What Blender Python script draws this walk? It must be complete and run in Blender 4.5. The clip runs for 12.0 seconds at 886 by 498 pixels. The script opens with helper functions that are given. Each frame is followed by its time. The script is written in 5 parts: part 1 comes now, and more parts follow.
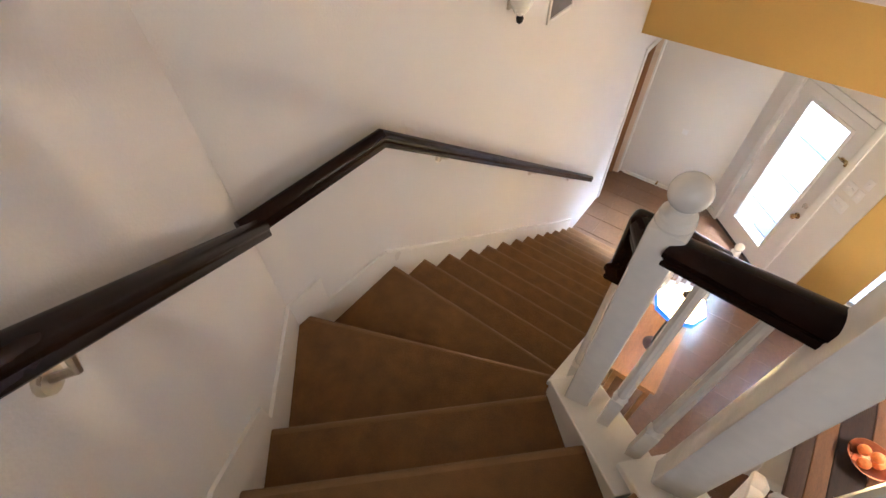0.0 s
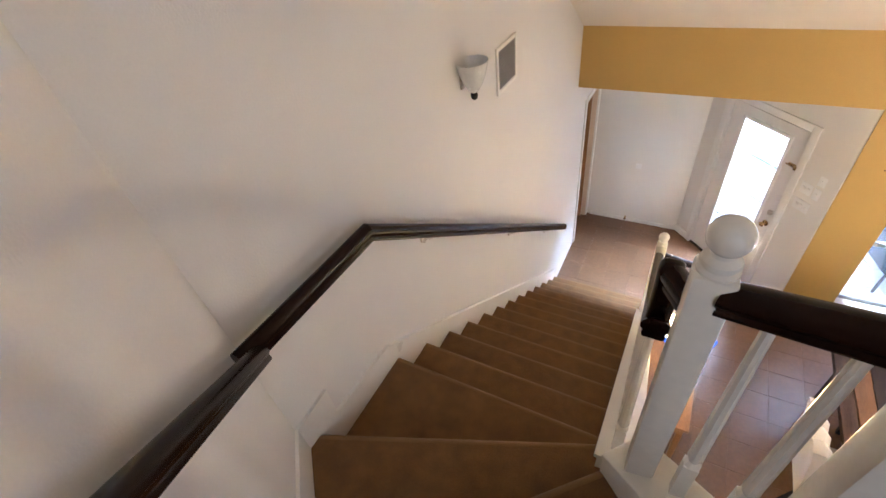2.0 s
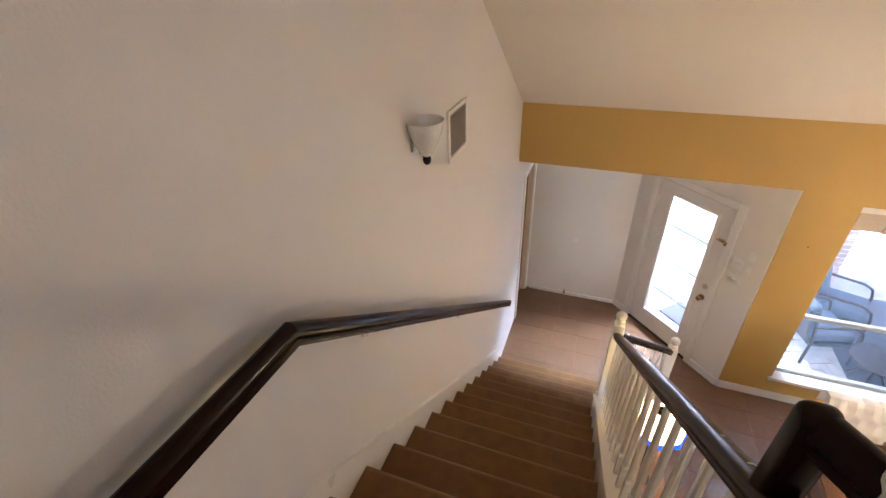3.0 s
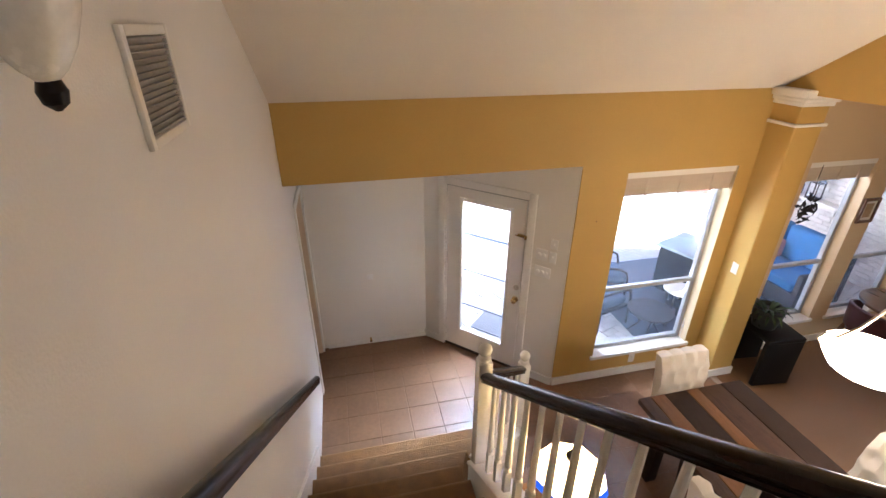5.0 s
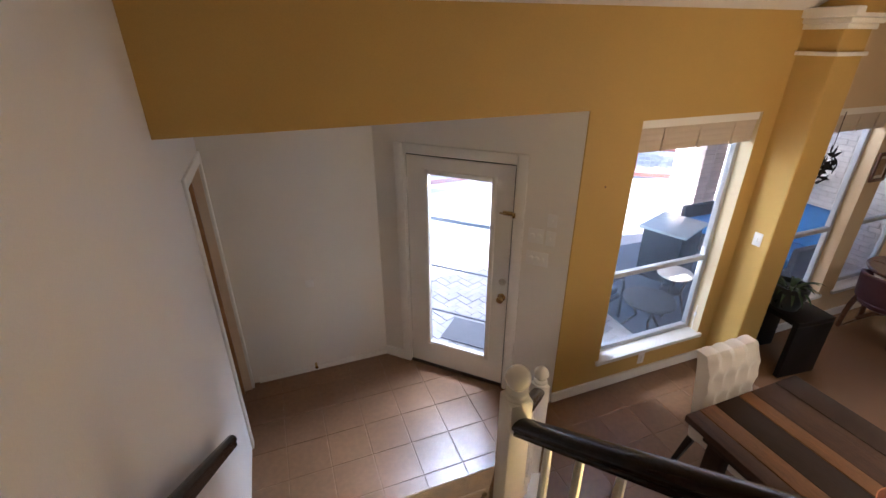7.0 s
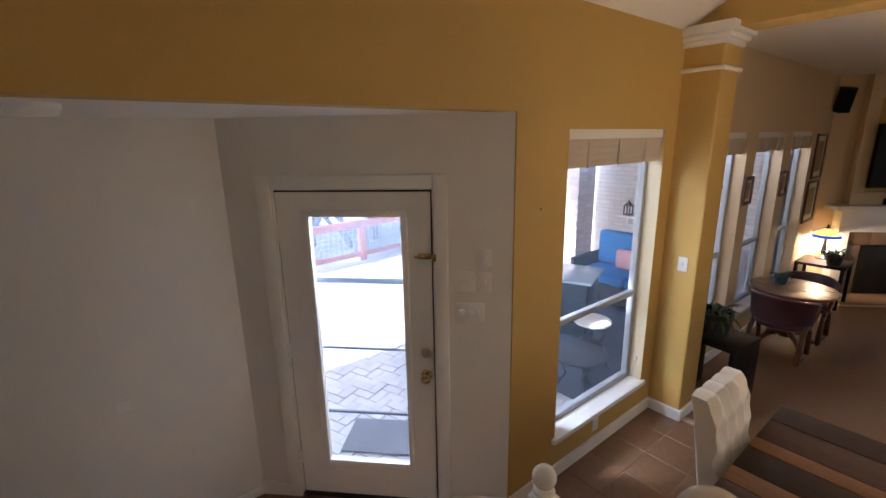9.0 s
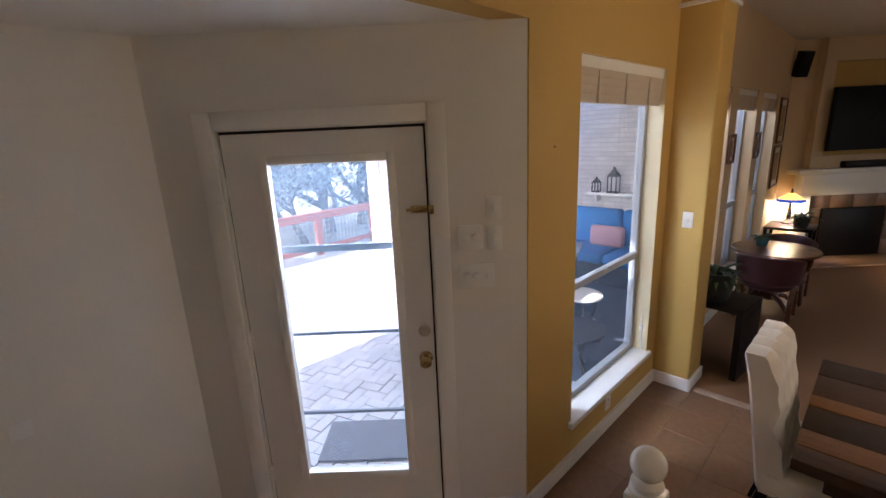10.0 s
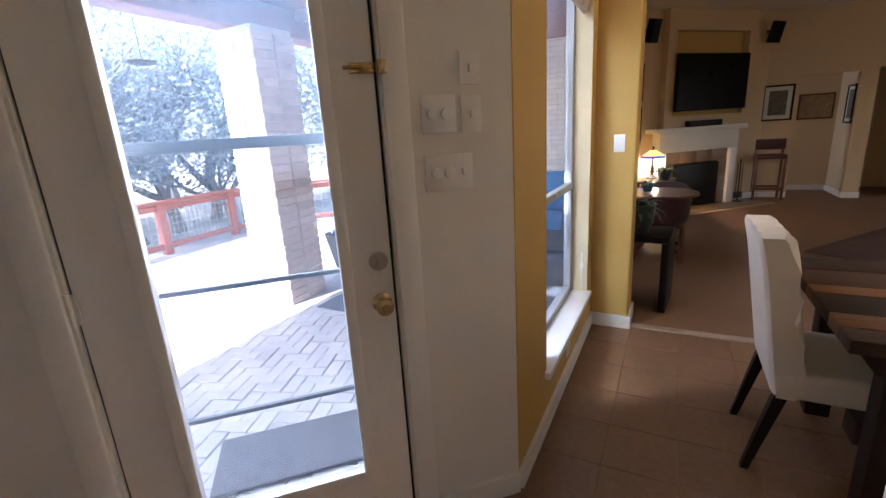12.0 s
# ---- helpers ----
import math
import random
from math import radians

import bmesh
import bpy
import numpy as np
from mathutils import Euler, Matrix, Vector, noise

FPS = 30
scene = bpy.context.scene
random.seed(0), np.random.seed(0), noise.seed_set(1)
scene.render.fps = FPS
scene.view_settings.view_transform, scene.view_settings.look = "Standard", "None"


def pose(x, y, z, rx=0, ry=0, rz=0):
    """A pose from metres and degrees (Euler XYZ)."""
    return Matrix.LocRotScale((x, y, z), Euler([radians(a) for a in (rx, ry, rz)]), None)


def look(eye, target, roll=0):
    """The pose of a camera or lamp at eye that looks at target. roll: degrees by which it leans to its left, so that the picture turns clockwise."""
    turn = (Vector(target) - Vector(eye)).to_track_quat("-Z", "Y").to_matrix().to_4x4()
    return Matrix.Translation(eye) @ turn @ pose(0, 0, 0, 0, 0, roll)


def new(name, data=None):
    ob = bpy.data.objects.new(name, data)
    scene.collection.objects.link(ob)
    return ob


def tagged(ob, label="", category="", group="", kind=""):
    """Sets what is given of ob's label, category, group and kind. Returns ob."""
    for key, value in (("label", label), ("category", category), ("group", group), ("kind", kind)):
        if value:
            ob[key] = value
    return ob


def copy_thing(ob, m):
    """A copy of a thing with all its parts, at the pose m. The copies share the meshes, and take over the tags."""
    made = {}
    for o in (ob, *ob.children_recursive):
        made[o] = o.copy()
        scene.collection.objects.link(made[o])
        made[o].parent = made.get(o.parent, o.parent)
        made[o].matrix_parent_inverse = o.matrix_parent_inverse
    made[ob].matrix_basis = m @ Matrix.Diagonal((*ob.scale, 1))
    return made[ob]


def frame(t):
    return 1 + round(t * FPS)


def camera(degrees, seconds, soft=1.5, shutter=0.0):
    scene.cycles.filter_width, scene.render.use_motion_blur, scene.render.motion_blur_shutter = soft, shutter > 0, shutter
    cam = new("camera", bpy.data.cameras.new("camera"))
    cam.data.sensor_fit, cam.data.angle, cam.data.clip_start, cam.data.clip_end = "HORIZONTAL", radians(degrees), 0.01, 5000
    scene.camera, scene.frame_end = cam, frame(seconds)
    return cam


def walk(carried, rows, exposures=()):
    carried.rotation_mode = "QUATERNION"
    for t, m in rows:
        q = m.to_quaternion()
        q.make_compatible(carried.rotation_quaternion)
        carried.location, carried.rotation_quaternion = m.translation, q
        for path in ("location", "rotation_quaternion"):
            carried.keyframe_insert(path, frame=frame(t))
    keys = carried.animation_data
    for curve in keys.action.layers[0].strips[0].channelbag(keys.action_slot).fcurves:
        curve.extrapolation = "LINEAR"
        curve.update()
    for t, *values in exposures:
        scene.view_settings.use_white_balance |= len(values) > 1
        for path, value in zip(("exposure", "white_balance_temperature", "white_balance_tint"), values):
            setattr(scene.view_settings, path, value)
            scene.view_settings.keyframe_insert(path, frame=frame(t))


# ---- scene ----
cam = camera(90.1, 12.0)
PATH = [
    (0, (1.196, 0.356, 4.358), (0.377, 1.358, 2.833), -1.5),
    (0.5, (1.203, 0.339, 4.333), (0.444, 1.134, 2.662), -4.3),
    (1, (1.171, 0.307, 4.329), (0.419, 1.123, 2.665), -5.4),
    (1.5, (1.114, 0.295, 4.377), (0.225, 1.341, 2.922), -7.2),
    (2, (1.071, 0.377, 4.348), (0.229, 1.629, 3.035), -9.2),
    (2.5, (0.912, 0.564, 4.199), (0.048, 1.992, 3.097), -4.8),
    (3, (0.797, 0.676, 4.14), (0.183, 2.241, 3.057), -2.1),
    (3.5, (0.652, 0.875, 3.955), (0.406, 2.581, 2.94), -2.5),
    (5.5, (0.457, 1.85, 3.344), (0.971, 3.569, 2.459), 0.4),
    (6, (0.463, 2.066, 3.158), (1.058, 3.762, 2.281), -0.3),
    (6.5, (0.501, 2.303, 2.999), (1.093, 3.994, 2.11), 0.5),
    (8.5, (0.577, 3.111, 2.455), (1.624, 4.708, 1.861), -2.6),
    (9, (0.669, 3.309, 2.308), (1.872, 4.832, 1.824), -1.0),
    (9.5, (0.7, 3.532, 2.162), (2.042, 4.938, 1.688), -1.8),
    (10, (0.755, 3.769, 1.979), (2.114, 5.152, 1.49), -2.6),
    (10.5, (0.788, 3.937, 1.838), (2.319, 5.115, 1.322), -2.1),
    (11, (0.887, 4.116, 1.671), (2.457, 5.25, 1.171), -3.4),
    (11.5, (0.914, 4.252, 1.578), (2.585, 5.224, 1.065), -3.4),
    (12, (0.93, 4.415, 1.475), (2.64, 5.317, 0.963), -3.5),
]
walk(cam, [(t, look(eye, target, roll)) for t, eye, target, roll in PATH],
     [(0.0, 3.96, 5250, 12), (0.7, 4.28, 5250, 12), (1.5, 4.12, 4980, 10), (2.5, 3.6, 5180, 13), (3.5, 3.32, 5450, 14), (5.5, 2.93, 5450, 14), (6.0, 2.68, 5450, 14), (8.5, 2.28, 5480, 15), (9.5, 2.02, 5450, 14), (12.0, 2.25, 5450, 14)])
SKY, SUN, CHAND, UPPER = 0.15, 3.8, 6.2, 1.6

# ---- world, sun, lights ----
world = bpy.data.worlds.new("sky_world")
scene.world = world
world.use_nodes = True
wn = world.node_tree
sky = wn.nodes.new("ShaderNodeTexSky")
sky.sky_type = 'NISHITA'
sky.sun_disc = False
sky.sun_elevation = radians(42)
sky.sun_rotation = radians(286)
sky.dust_density = 2.0
wn.nodes["Background"].inputs[1].default_value = SKY
wn.links.new(sky.outputs[0], wn.nodes["Background"].inputs[0])
sun = new("sun", bpy.data.lights.new("sun", 'SUN'))
sun.data.energy, sun.data.angle, sun.data.color = SUN, radians(0.6), (1.0, 0.95, 0.88)
sun.matrix_world = look((-5.5, 1.6, 6.0), (0, 0, 0))


def lamp(name, loc, watts, color, radius):
    ob = new(name, bpy.data.lights.new(name, 'POINT'))
    ob.data.energy, ob.data.color, ob.data.shadow_soft_size = watts, color, radius
    ob.location = loc
    return ob


WARM = (1.0, 0.74, 0.45)
lamp("chandelier_bulb", (3.50, 3.10, 1.80), CHAND, (1.0, 0.71, 0.40), 0.06)
lamp("stair_lamp_bulb", (1.44, 2.95, 1.45), 4.0, WARM, 0.04)
lamp("hearth_lamp_bulb", (8.55, 4.70, 0.88), 20, (1.0, 0.68, 0.34), 0.04)


def area(name, eye, target, w, h, watts, color):
    ob = new(name, bpy.data.lights.new(name, 'AREA'))
    ob.data.shape, ob.data.size, ob.data.size_y = 'RECTANGLE', w, h
    ob.data.energy, ob.data.color = watts, color
    ob.matrix_world = look(eye, target)
    return ob


# sky light entering through the door and north windows, from just above their heads
DAY = (0.84, 0.91, 1.0)
area("door_skylight", (2.20, 6.00, 2.40), (0.8, 4.6, 0.7), 0.8, 0.45, 30.0, DAY)
area("window_skylight", (3.30, 5.15, 2.27), (3.0, 3.2, 0.5), 0.7, 0.16, 1.3, DAY)
for lx in (5.30, 6.42, 7.54):
    area("living_skylight", (lx, 5.15, 2.24), (lx, 3.2, 0.4), 0.5, 0.14, 0.45, DAY)
# south lamp: warm fill added out of view to brighten the living room
area("living_south_fill", (7.9, -3.1, 1.5), (9.4, 2.4, 1.2), 2.3, 1.8, 3.6, (1.0, 0.74, 0.44))
area("passage_window", (11.27, 4.5, 1.6), (11.27, 2.0, 1.3), 0.5, 1.2, 1.4, DAY)
# unseen fill lamp added over the upper hall; there is no window behind it
area("upper_hall_fill", (2.9, -1.35, 4.7), (1.2, 1.6, 3.4), 1.5, 1.2, UPPER, (1.0, 0.95, 0.88))


# ---- materials ----
def mat(name, color, rough=0.6, var=0.08, scale=6.0, bump=0.02, metal=0.0, fine=60.0, hue=0.0, island=False, per_object=0.0, coat=0.0, sheen=0.0, stretch=(1, 1, 1), spread=0.1):
    m = bpy.data.materials.new(name)
    m.use_nodes = True
    nt = m.node_tree
    b = nt.nodes["Principled BSDF"]
    tc = nt.nodes.new("ShaderNodeTexCoord")
    mp = nt.nodes.new("ShaderNodeMapping")
    mp.inputs["Scale"].default_value = stretch
    if per_object:
        tc = nt.nodes.new("ShaderNodeNewGeometry")
    nt.links.new(tc.outputs["Position" if per_object else "Object"], mp.inputs[0])
    n1 = nt.nodes.new("ShaderNodeTexNoise")
    n1.inputs["Scale"].default_value, n1.inputs["Detail"].default_value = scale, 5.0
    n2 = nt.nodes.new("ShaderNodeTexNoise")
    n2.inputs["Scale"].default_value, n2.inputs["Detail"].default_value = fine, 3.0
    nt.links.new(mp.outputs[0], n1.inputs["Vector"])
    nt.links.new(mp.outputs[0], n2.inputs["Vector"])
    add = nt.nodes.new("ShaderNodeMath")
    add.operation = 'ADD'
    nt.links.new(n1.outputs[0], add.inputs[0])
    nt.links.new(n2.outputs[0], add.inputs[1])
    src = add.outputs[0]
    if per_object or island:
        info = nt.nodes.new("ShaderNodeNewGeometry" if island else "ShaderNodeObjectInfo")
        mul = nt.nodes.new("ShaderNodeMath")
        mul.operation = 'MULTIPLY_ADD'
        nt.links.new(info.outputs["Random Per Island" if island else "Random"], mul.inputs[0])
        mul.inputs[1].default_value = per_object or 0.6
        nt.links.new(src, mul.inputs[2])
        src = mul.outputs[0]
    ramp = nt.nodes.new("ShaderNodeValToRGB")
    ramp.color_ramp.elements[0].position, ramp.color_ramp.elements[1].position = 0.0, 1.0
    c = Vector(color)
    lo = [max(0, v * (1 - 2.2 * var)) for v in c]
    hi = [min(1, v * (1 + 2.2 * var)) for v in c]
    hi[0] = min(1, hi[0] * (1 + hue))
    ramp.color_ramp.elements[0].color = (*lo, 1)
    ramp.color_ramp.elements[1].color = (*hi, 1)
    half = nt.nodes.new("ShaderNodeMath")
    half.operation = 'MULTIPLY_ADD'
    k = 0.5 if not (per_object or island) else 1.0 / (2.0 + (per_object or 0.6))
    half.inputs[1].default_value, half.inputs[2].default_value = k * 1.6, -0.3
    nt.links.new(src, half.inputs[0])
    nt.links.new(half.outputs[0], ramp.inputs[0])
    nt.links.new(ramp.outputs[0], b.inputs["Base Color"])
    b.inputs["Metallic"].default_value = metal
    b.inputs["Coat Weight"].default_value = coat
    b.inputs["Sheen Weight"].default_value = sheen
    rr = nt.nodes.new("ShaderNodeMapRange")
    rr.inputs["To Min"].default_value, rr.inputs["To Max"].default_value = max(0.02, rough - spread), min(1, rough + spread)
    nt.links.new(n1.outputs[0], rr.inputs["Value"])
    nt.links.new(rr.outputs[0], b.inputs["Roughness"])
    if bump:
        bp = nt.nodes.new("ShaderNodeBump")
        bp.inputs["Strength"].default_value, bp.inputs["Distance"].default_value = 0.6, bump
        nt.links.new(n2.outputs[0], bp.inputs["Height"])
        nt.links.new(bp.outputs[0], b.inputs["Normal"])
    return m


def glow(name, color, strength, base=(0.8, 0.7, 0.5)):
    m = bpy.data.materials.new(name)
    m.use_nodes = True
    b = m.node_tree.nodes["Principled BSDF"]
    b.inputs["Base Color"].default_value = (*base, 1)
    b.inputs["Emission Color"].default_value = (*color, 1)
    b.inputs["Emission Strength"].default_value = strength
    b.inputs["Roughness"].default_value = 0.3
    return m


def glassy(name, tint=(0.96, 0.98, 1.0), rough=0.0, haze=0.028):
    m = bpy.data.materials.new(name)
    m.use_nodes = True
    b = m.node_tree.nodes["Principled BSDF"]
    b.inputs["Base Color"].default_value = (*tint, 1)
    b.inputs["Transmission Weight"].default_value = 1.0
    b.inputs["Roughness"].default_value, b.inputs["IOR"].default_value = rough, 1.02
    b.inputs["Specular IOR Level"].default_value = 0.5
    # bluish haze over the bright view, mixed into the pane's own colour
    nt = m.node_tree
    veil, mix = nt.nodes.new("ShaderNodeBsdfTranslucent"), nt.nodes.new("ShaderNodeMixShader")
    veil.inputs[0].default_value = (0.62, 0.79, 1.0, 1)
    mix.inputs[0].default_value = haze
    nt.links.new(b.outputs[0], mix.inputs[1])
    nt.links.new(veil.outputs[0], mix.inputs[2])
    nt.links.new(mix.outputs[0], nt.nodes["Material Output"].inputs[0])
    return m


M_WHITE = mat("white_wall_paint", (0.74, 0.71, 0.67), 0.7, 0.02, 1.3, 0.0015, fine=140)
M_NOOK = mat("warm_white_paint", (0.76, 0.72, 0.65), 0.65, 0.02, 1.3, 0.0015, fine=140)
M_YELLOW = mat("ochre_wall_paint", (0.51, 0.325, 0.08), 0.65, 0.04, 1.2, 0.0015, fine=140)
# ochre reveal in a paler tone, with the daylight on it in the colour
M_YELLOW_LIT = mat("daylit_ochre_reveal", (0.66, 0.55, 0.34), 0.65, 0.03, 1.2, 0.0015, fine=140)
M_TAN = mat("tan_wall_paint", (0.62, 0.46, 0.27), 0.7, 0.03, 1.2, 0.0015, fine=140)
M_CEIL = mat("ceiling_paint", (0.72, 0.66, 0.58), 0.85, 0.02, 2.0, 0.004, fine=90)
M_TRIM = mat("white_gloss_trim", (0.80, 0.77, 0.71), 0.32, 0.02, 3.0, 0.0008, fine=60)
M_NEWEL = mat("cream_gloss_paint", (0.80, 0.76, 0.68), 0.22, 0.03, 5.0, 0.0012, fine=40)
M_CARPET = mat("brown_carpet", (0.20, 0.100, 0.028), 0.97, 0.24, 13.0, 0.012, fine=330, sheen=0.04)
# paler than the treads: the highlight along each step edge is in this colour
M_NOSE = mat("lit_carpet_edge", (0.245, 0.132, 0.045), 0.97, 0.14, 9.0, 0.008, fine=330, sheen=0.08)
M_RAIL = mat("dark_stained_wood", (0.012, 0.005, 0.003), 0.26, 0.15, 3.0, 0.0, fine=30, spread=0.02)
M_RAIL.node_tree.nodes["Principled BSDF"].inputs["Specular IOR Level"].default_value = 0.14
M_TILE = mat("brown_floor_tile", (0.186, 0.099, 0.048), 0.33, 0.16, 2.2, 0.0004, fine=28, per_object=0.15)
M_GROUT = mat("tile_grout", (0.18, 0.105, 0.055), 0.9, 0.1, 8.0, 0.002)
M_LFLOOR = mat("living_carpet", (0.20, 0.098, 0.036), 0.62, 0.14, 1.8, 0.008, fine=220, sheen=0.03)
M_BRASS = mat("aged_brass", (0.55, 0.40, 0.18), 0.25, 0.15, 12, 0.001, metal=1.0)
M_NICKEL = mat("brushed_nickel", (0.55, 0.50, 0.42), 0.3, 0.1, 12, 0.0005, metal=1.0)
M_IRON = mat("dark_bronze_iron", (0.06, 0.045, 0.035), 0.45, 0.15, 12, 0.001, metal=0.7)
M_BLACK = mat("black_wood", (0.012, 0.010, 0.009), 0.4, 0.3, 8, 0.001)
M_SCREEN = mat("black_screen", (0.004, 0.004, 0.005), 0.3, 0.1, 4, 0.0)
for m_ in (M_SCREEN, M_BLACK):
    m_.node_tree.nodes["Principled BSDF"].inputs["Specular IOR Level"].default_value = 0.15
M_SCREEN.node_tree.nodes["Principled BSDF"].inputs["Specular IOR Level"].default_value = 0.05
M_VENT = mat("vent_grey", (0.30, 0.28, 0.26), 0.5, 0.1, 8, 0.001)
M_LINEN = mat("cream_upholstery", (0.72, 0.64, 0.52), 0.85, 0.05, 6, 0.002, fine=300, sheen=0.3)
M_PLEATHER = mat("burgundy_leather", (0.055, 0.018, 0.022), 0.4, 0.2, 6, 0.002, fine=120)
M_WALNUT = mat("walnut_wood", (0.11, 0.045, 0.022), 0.3, 0.25, 5, 0.0015, fine=30, stretch=(6, 1, 6), coat=0.2)
M_PLANK = [mat("dark_plank", (0.026, 0.013, 0.007), 0.62, 0.3, 4, 0.003, fine=30, stretch=(9, 0.9, 9)),
           mat("tan_plank", (0.145, 0.066, 0.025), 0.62, 0.25, 4, 0.003, fine=30, stretch=(9, 0.9, 9)),
           mat("brown_plank", (0.055, 0.028, 0.016), 0.62, 0.3, 4, 0.003, fine=30, stretch=(9, 0.9, 9)),
           mat("grey_plank", (0.032, 0.017, 0.010), 0.62, 0.25, 4, 0.003, fine=30, stretch=(9, 0.9, 9))]
for m_ in M_PLANK:
    m_.node_tree.nodes["Principled BSDF"].inputs["Specular IOR Level"].default_value = 0.2
M_OAK = mat("orange_door_wood", (0.30, 0.14, 0.045), 0.4, 0.2, 4, 0.001, fine=30, stretch=(8, 8, 1))
M_GLASS = glassy("window_glass")
M_FROST = mat("alabaster_glass", (0.80, 0.78, 0.72), 0.25, 0.06, 14, 0.001)
M_SASH = mat("pale_grey_sash", (0.40, 0.41, 0.42), 0.45, 0.06, 6, 0.0006)
M_BLIND = mat("beige_blind_fabric", (0.56, 0.47, 0.37), 0.8, 0.05, 5, 0.003, fine=160)
M_LEAF = mat("green_leaf", (0.04, 0.075, 0.025), 0.5, 0.3, 8, 0.002, island=True)
M_POT = mat("dark_glazed_pot", (0.03, 0.035, 0.035), 0.3, 0.2, 8, 0.001)
M_POTBLUE = mat("blue_glazed_pot", (0.05, 0.13, 0.16), 0.25, 0.2, 8, 0.001)
M_SHADE_Y = glow("amber_art_glass", (1.0, 0.55, 0.09), 0.6, (0.8, 0.5, 0.1))
M_SHADE_LIT = glow("bright_amber_art_glass", (1.0, 0.66, 0.22), 2.6, (0.8, 0.5, 0.1))
M_SHADE_B = glow("blue_art_glass", (0.02, 0.10, 0.75), 0.14, (0.02, 0.08, 0.5))
M_BOWL = glow("lit_alabaster", (1.0, 0.80, 0.56), 2.4)
M_HEARTH = mat("hearth_tile", (0.20, 0.12, 0.065), 0.4, 0.2, 6, 0.002, per_object=0.3)
M_SOOT = mat("firebox_black", (0.008, 0.007, 0.006), 0.8, 0.2, 6, 0.003)
M_PAPER = mat("picture_mat_board", (0.70, 0.66, 0.58), 0.8, 0.03, 4, 0.0)
M_ART = mat("dark_picture_print", (0.10, 0.10, 0.08), 0.6, 0.6, 14, 0.0)
M_ART2 = mat("brown_picture_print", (0.33, 0.22, 0.12), 0.6, 0.35, 10, 0.0)
M_PLASTIC = mat("white_switch_plastic", (0.80, 0.78, 0.74), 0.35, 0.02, 6, 0.0)
M_BRICK = mat("pale_pink_brick", (0.53, 0.43, 0.385), 0.9, 0.16, 6, 0.006, per_object=0.5)
M_BRICKW = mat("pale_brick_wall", (0.68, 0.64, 0.60), 0.9, 0.09, 6, 0.006, island=True)
M_MORTAR = mat("mortar", (0.50, 0.47, 0.44), 0.95, 0.1, 10, 0.004)
M_PAVER = mat("grey_brick_paver", (0.47, 0.455, 0.45), 0.85, 0.14, 6, 0.004, per_object=0.4)
M_PAVER2 = mat("grey_brick_pavers_far", (0.47, 0.455, 0.45), 0.85, 0.14, 6, 0.004, island=True)
M_REDWOOD = mat("red_stained_wood", (0.36, 0.12, 0.08), 0.6, 0.2, 8, 0.003)
M_BARK = mat("grey_bark", (0.20, 0.19, 0.185), 0.95, 0.3, 8, 0.01)
M_FOLIAGE = mat("pale_foliage", (0.25, 0.26, 0.24), 0.7, 0.35, 6, 0.0, island=True)
M_GROUND = mat("pale_ground", (0.42, 0.38, 0.33), 0.95, 0.2, 0.8, 0.02, fine=14)
M_BLUE = mat("blue_cushion_cloth", (0.04, 0.17, 0.42), 0.85, 0.15, 6, 0.004, fine=120)
M_PINK = mat("pink_cushion_cloth", (0.55, 0.30, 0.30), 0.85, 0.15, 8, 0.004)
M_WICKER = mat("dark_wicker", (0.06, 0.055, 0.055), 0.7, 0.3, 30, 0.01, fine=150)
M_WICKER.node_tree.nodes["Principled BSDF"].inputs["Specular IOR Level"].default_value = 0.15
M_MAT = mat("dark_door_mat", (0.15, 0.15, 0.16), 0.95, 0.2, 20, 0.01, fine=200)
M_SLATE = mat("slate_cushion_cloth", (0.10, 0.13, 0.19), 0.85, 0.15, 6, 0.004, fine=120)
M_ORUG = mat("blue_grey_rug", (0.085, 0.095, 0.12), 0.95, 0.3, 5, 0.006, fine=160)
M_ORANGE = mat("orange_fruit", (0.75, 0.22, 0.04), 0.45, 0.15, 10, 0.002)
M_COPPER = mat("copper_bowl", (0.35, 0.13, 0.06), 0.3, 0.15, 10, 0.001, metal=0.8)
M_HONEYTRIM = mat("pale_oak_strip", (0.52, 0.36, 0.19), 0.35, 0.12, 5, 0.001)
M_PORCH = mat("porch_timber", (0.22, 0.07, 0.045), 0.7, 0.2, 8, 0.003)


# ---- building helpers ----
def part(name, bm, material, parent=None, label="", smooth=True):
    me = bpy.data.meshes.new(name)
    bm.normal_update()
    bm.to_mesh(me)
    bm.free()
    if smooth:
        me.polygons.foreach_set("use_smooth", [True] * len(me.polygons))
        me.set_sharp_from_angle(angle=radians(29))
    me.materials.append(material)
    ob = new(name, me)
    if parent:
        ob.parent = parent
    if label:
        ob["label"] = label
    return ob


def thing(name, loc=(0, 0, 0), rz=0, label="", category="", group="", kind=""):
    ob = new(name)
    ob.empty_display_size = 0.05
    ob.matrix_basis = pose(*loc, 0, 0, rz)
    return tagged(ob, label, category, group, kind)


def box(bm, x0, x1, y0, y1, z0, z1, bev=0.0, m=None, seg=2):
    r = bmesh.ops.create_cube(bm, size=1)
    vs = r["verts"]
    t = Matrix.Translation(((x0 + x1) / 2, (y0 + y1) / 2, (z0 + z1) / 2)) @ Matrix.Diagonal((x1 - x0, y1 - y0, z1 - z0, 1))
    bmesh.ops.transform(bm, matrix=(m @ t) if m else t, verts=vs)
    if bev:
        es = list({e for v in vs for e in v.link_edges})
        bmesh.ops.bevel(bm, geom=es, offset=bev, segments=seg, affect='EDGES', profile=0.5)
    return bm


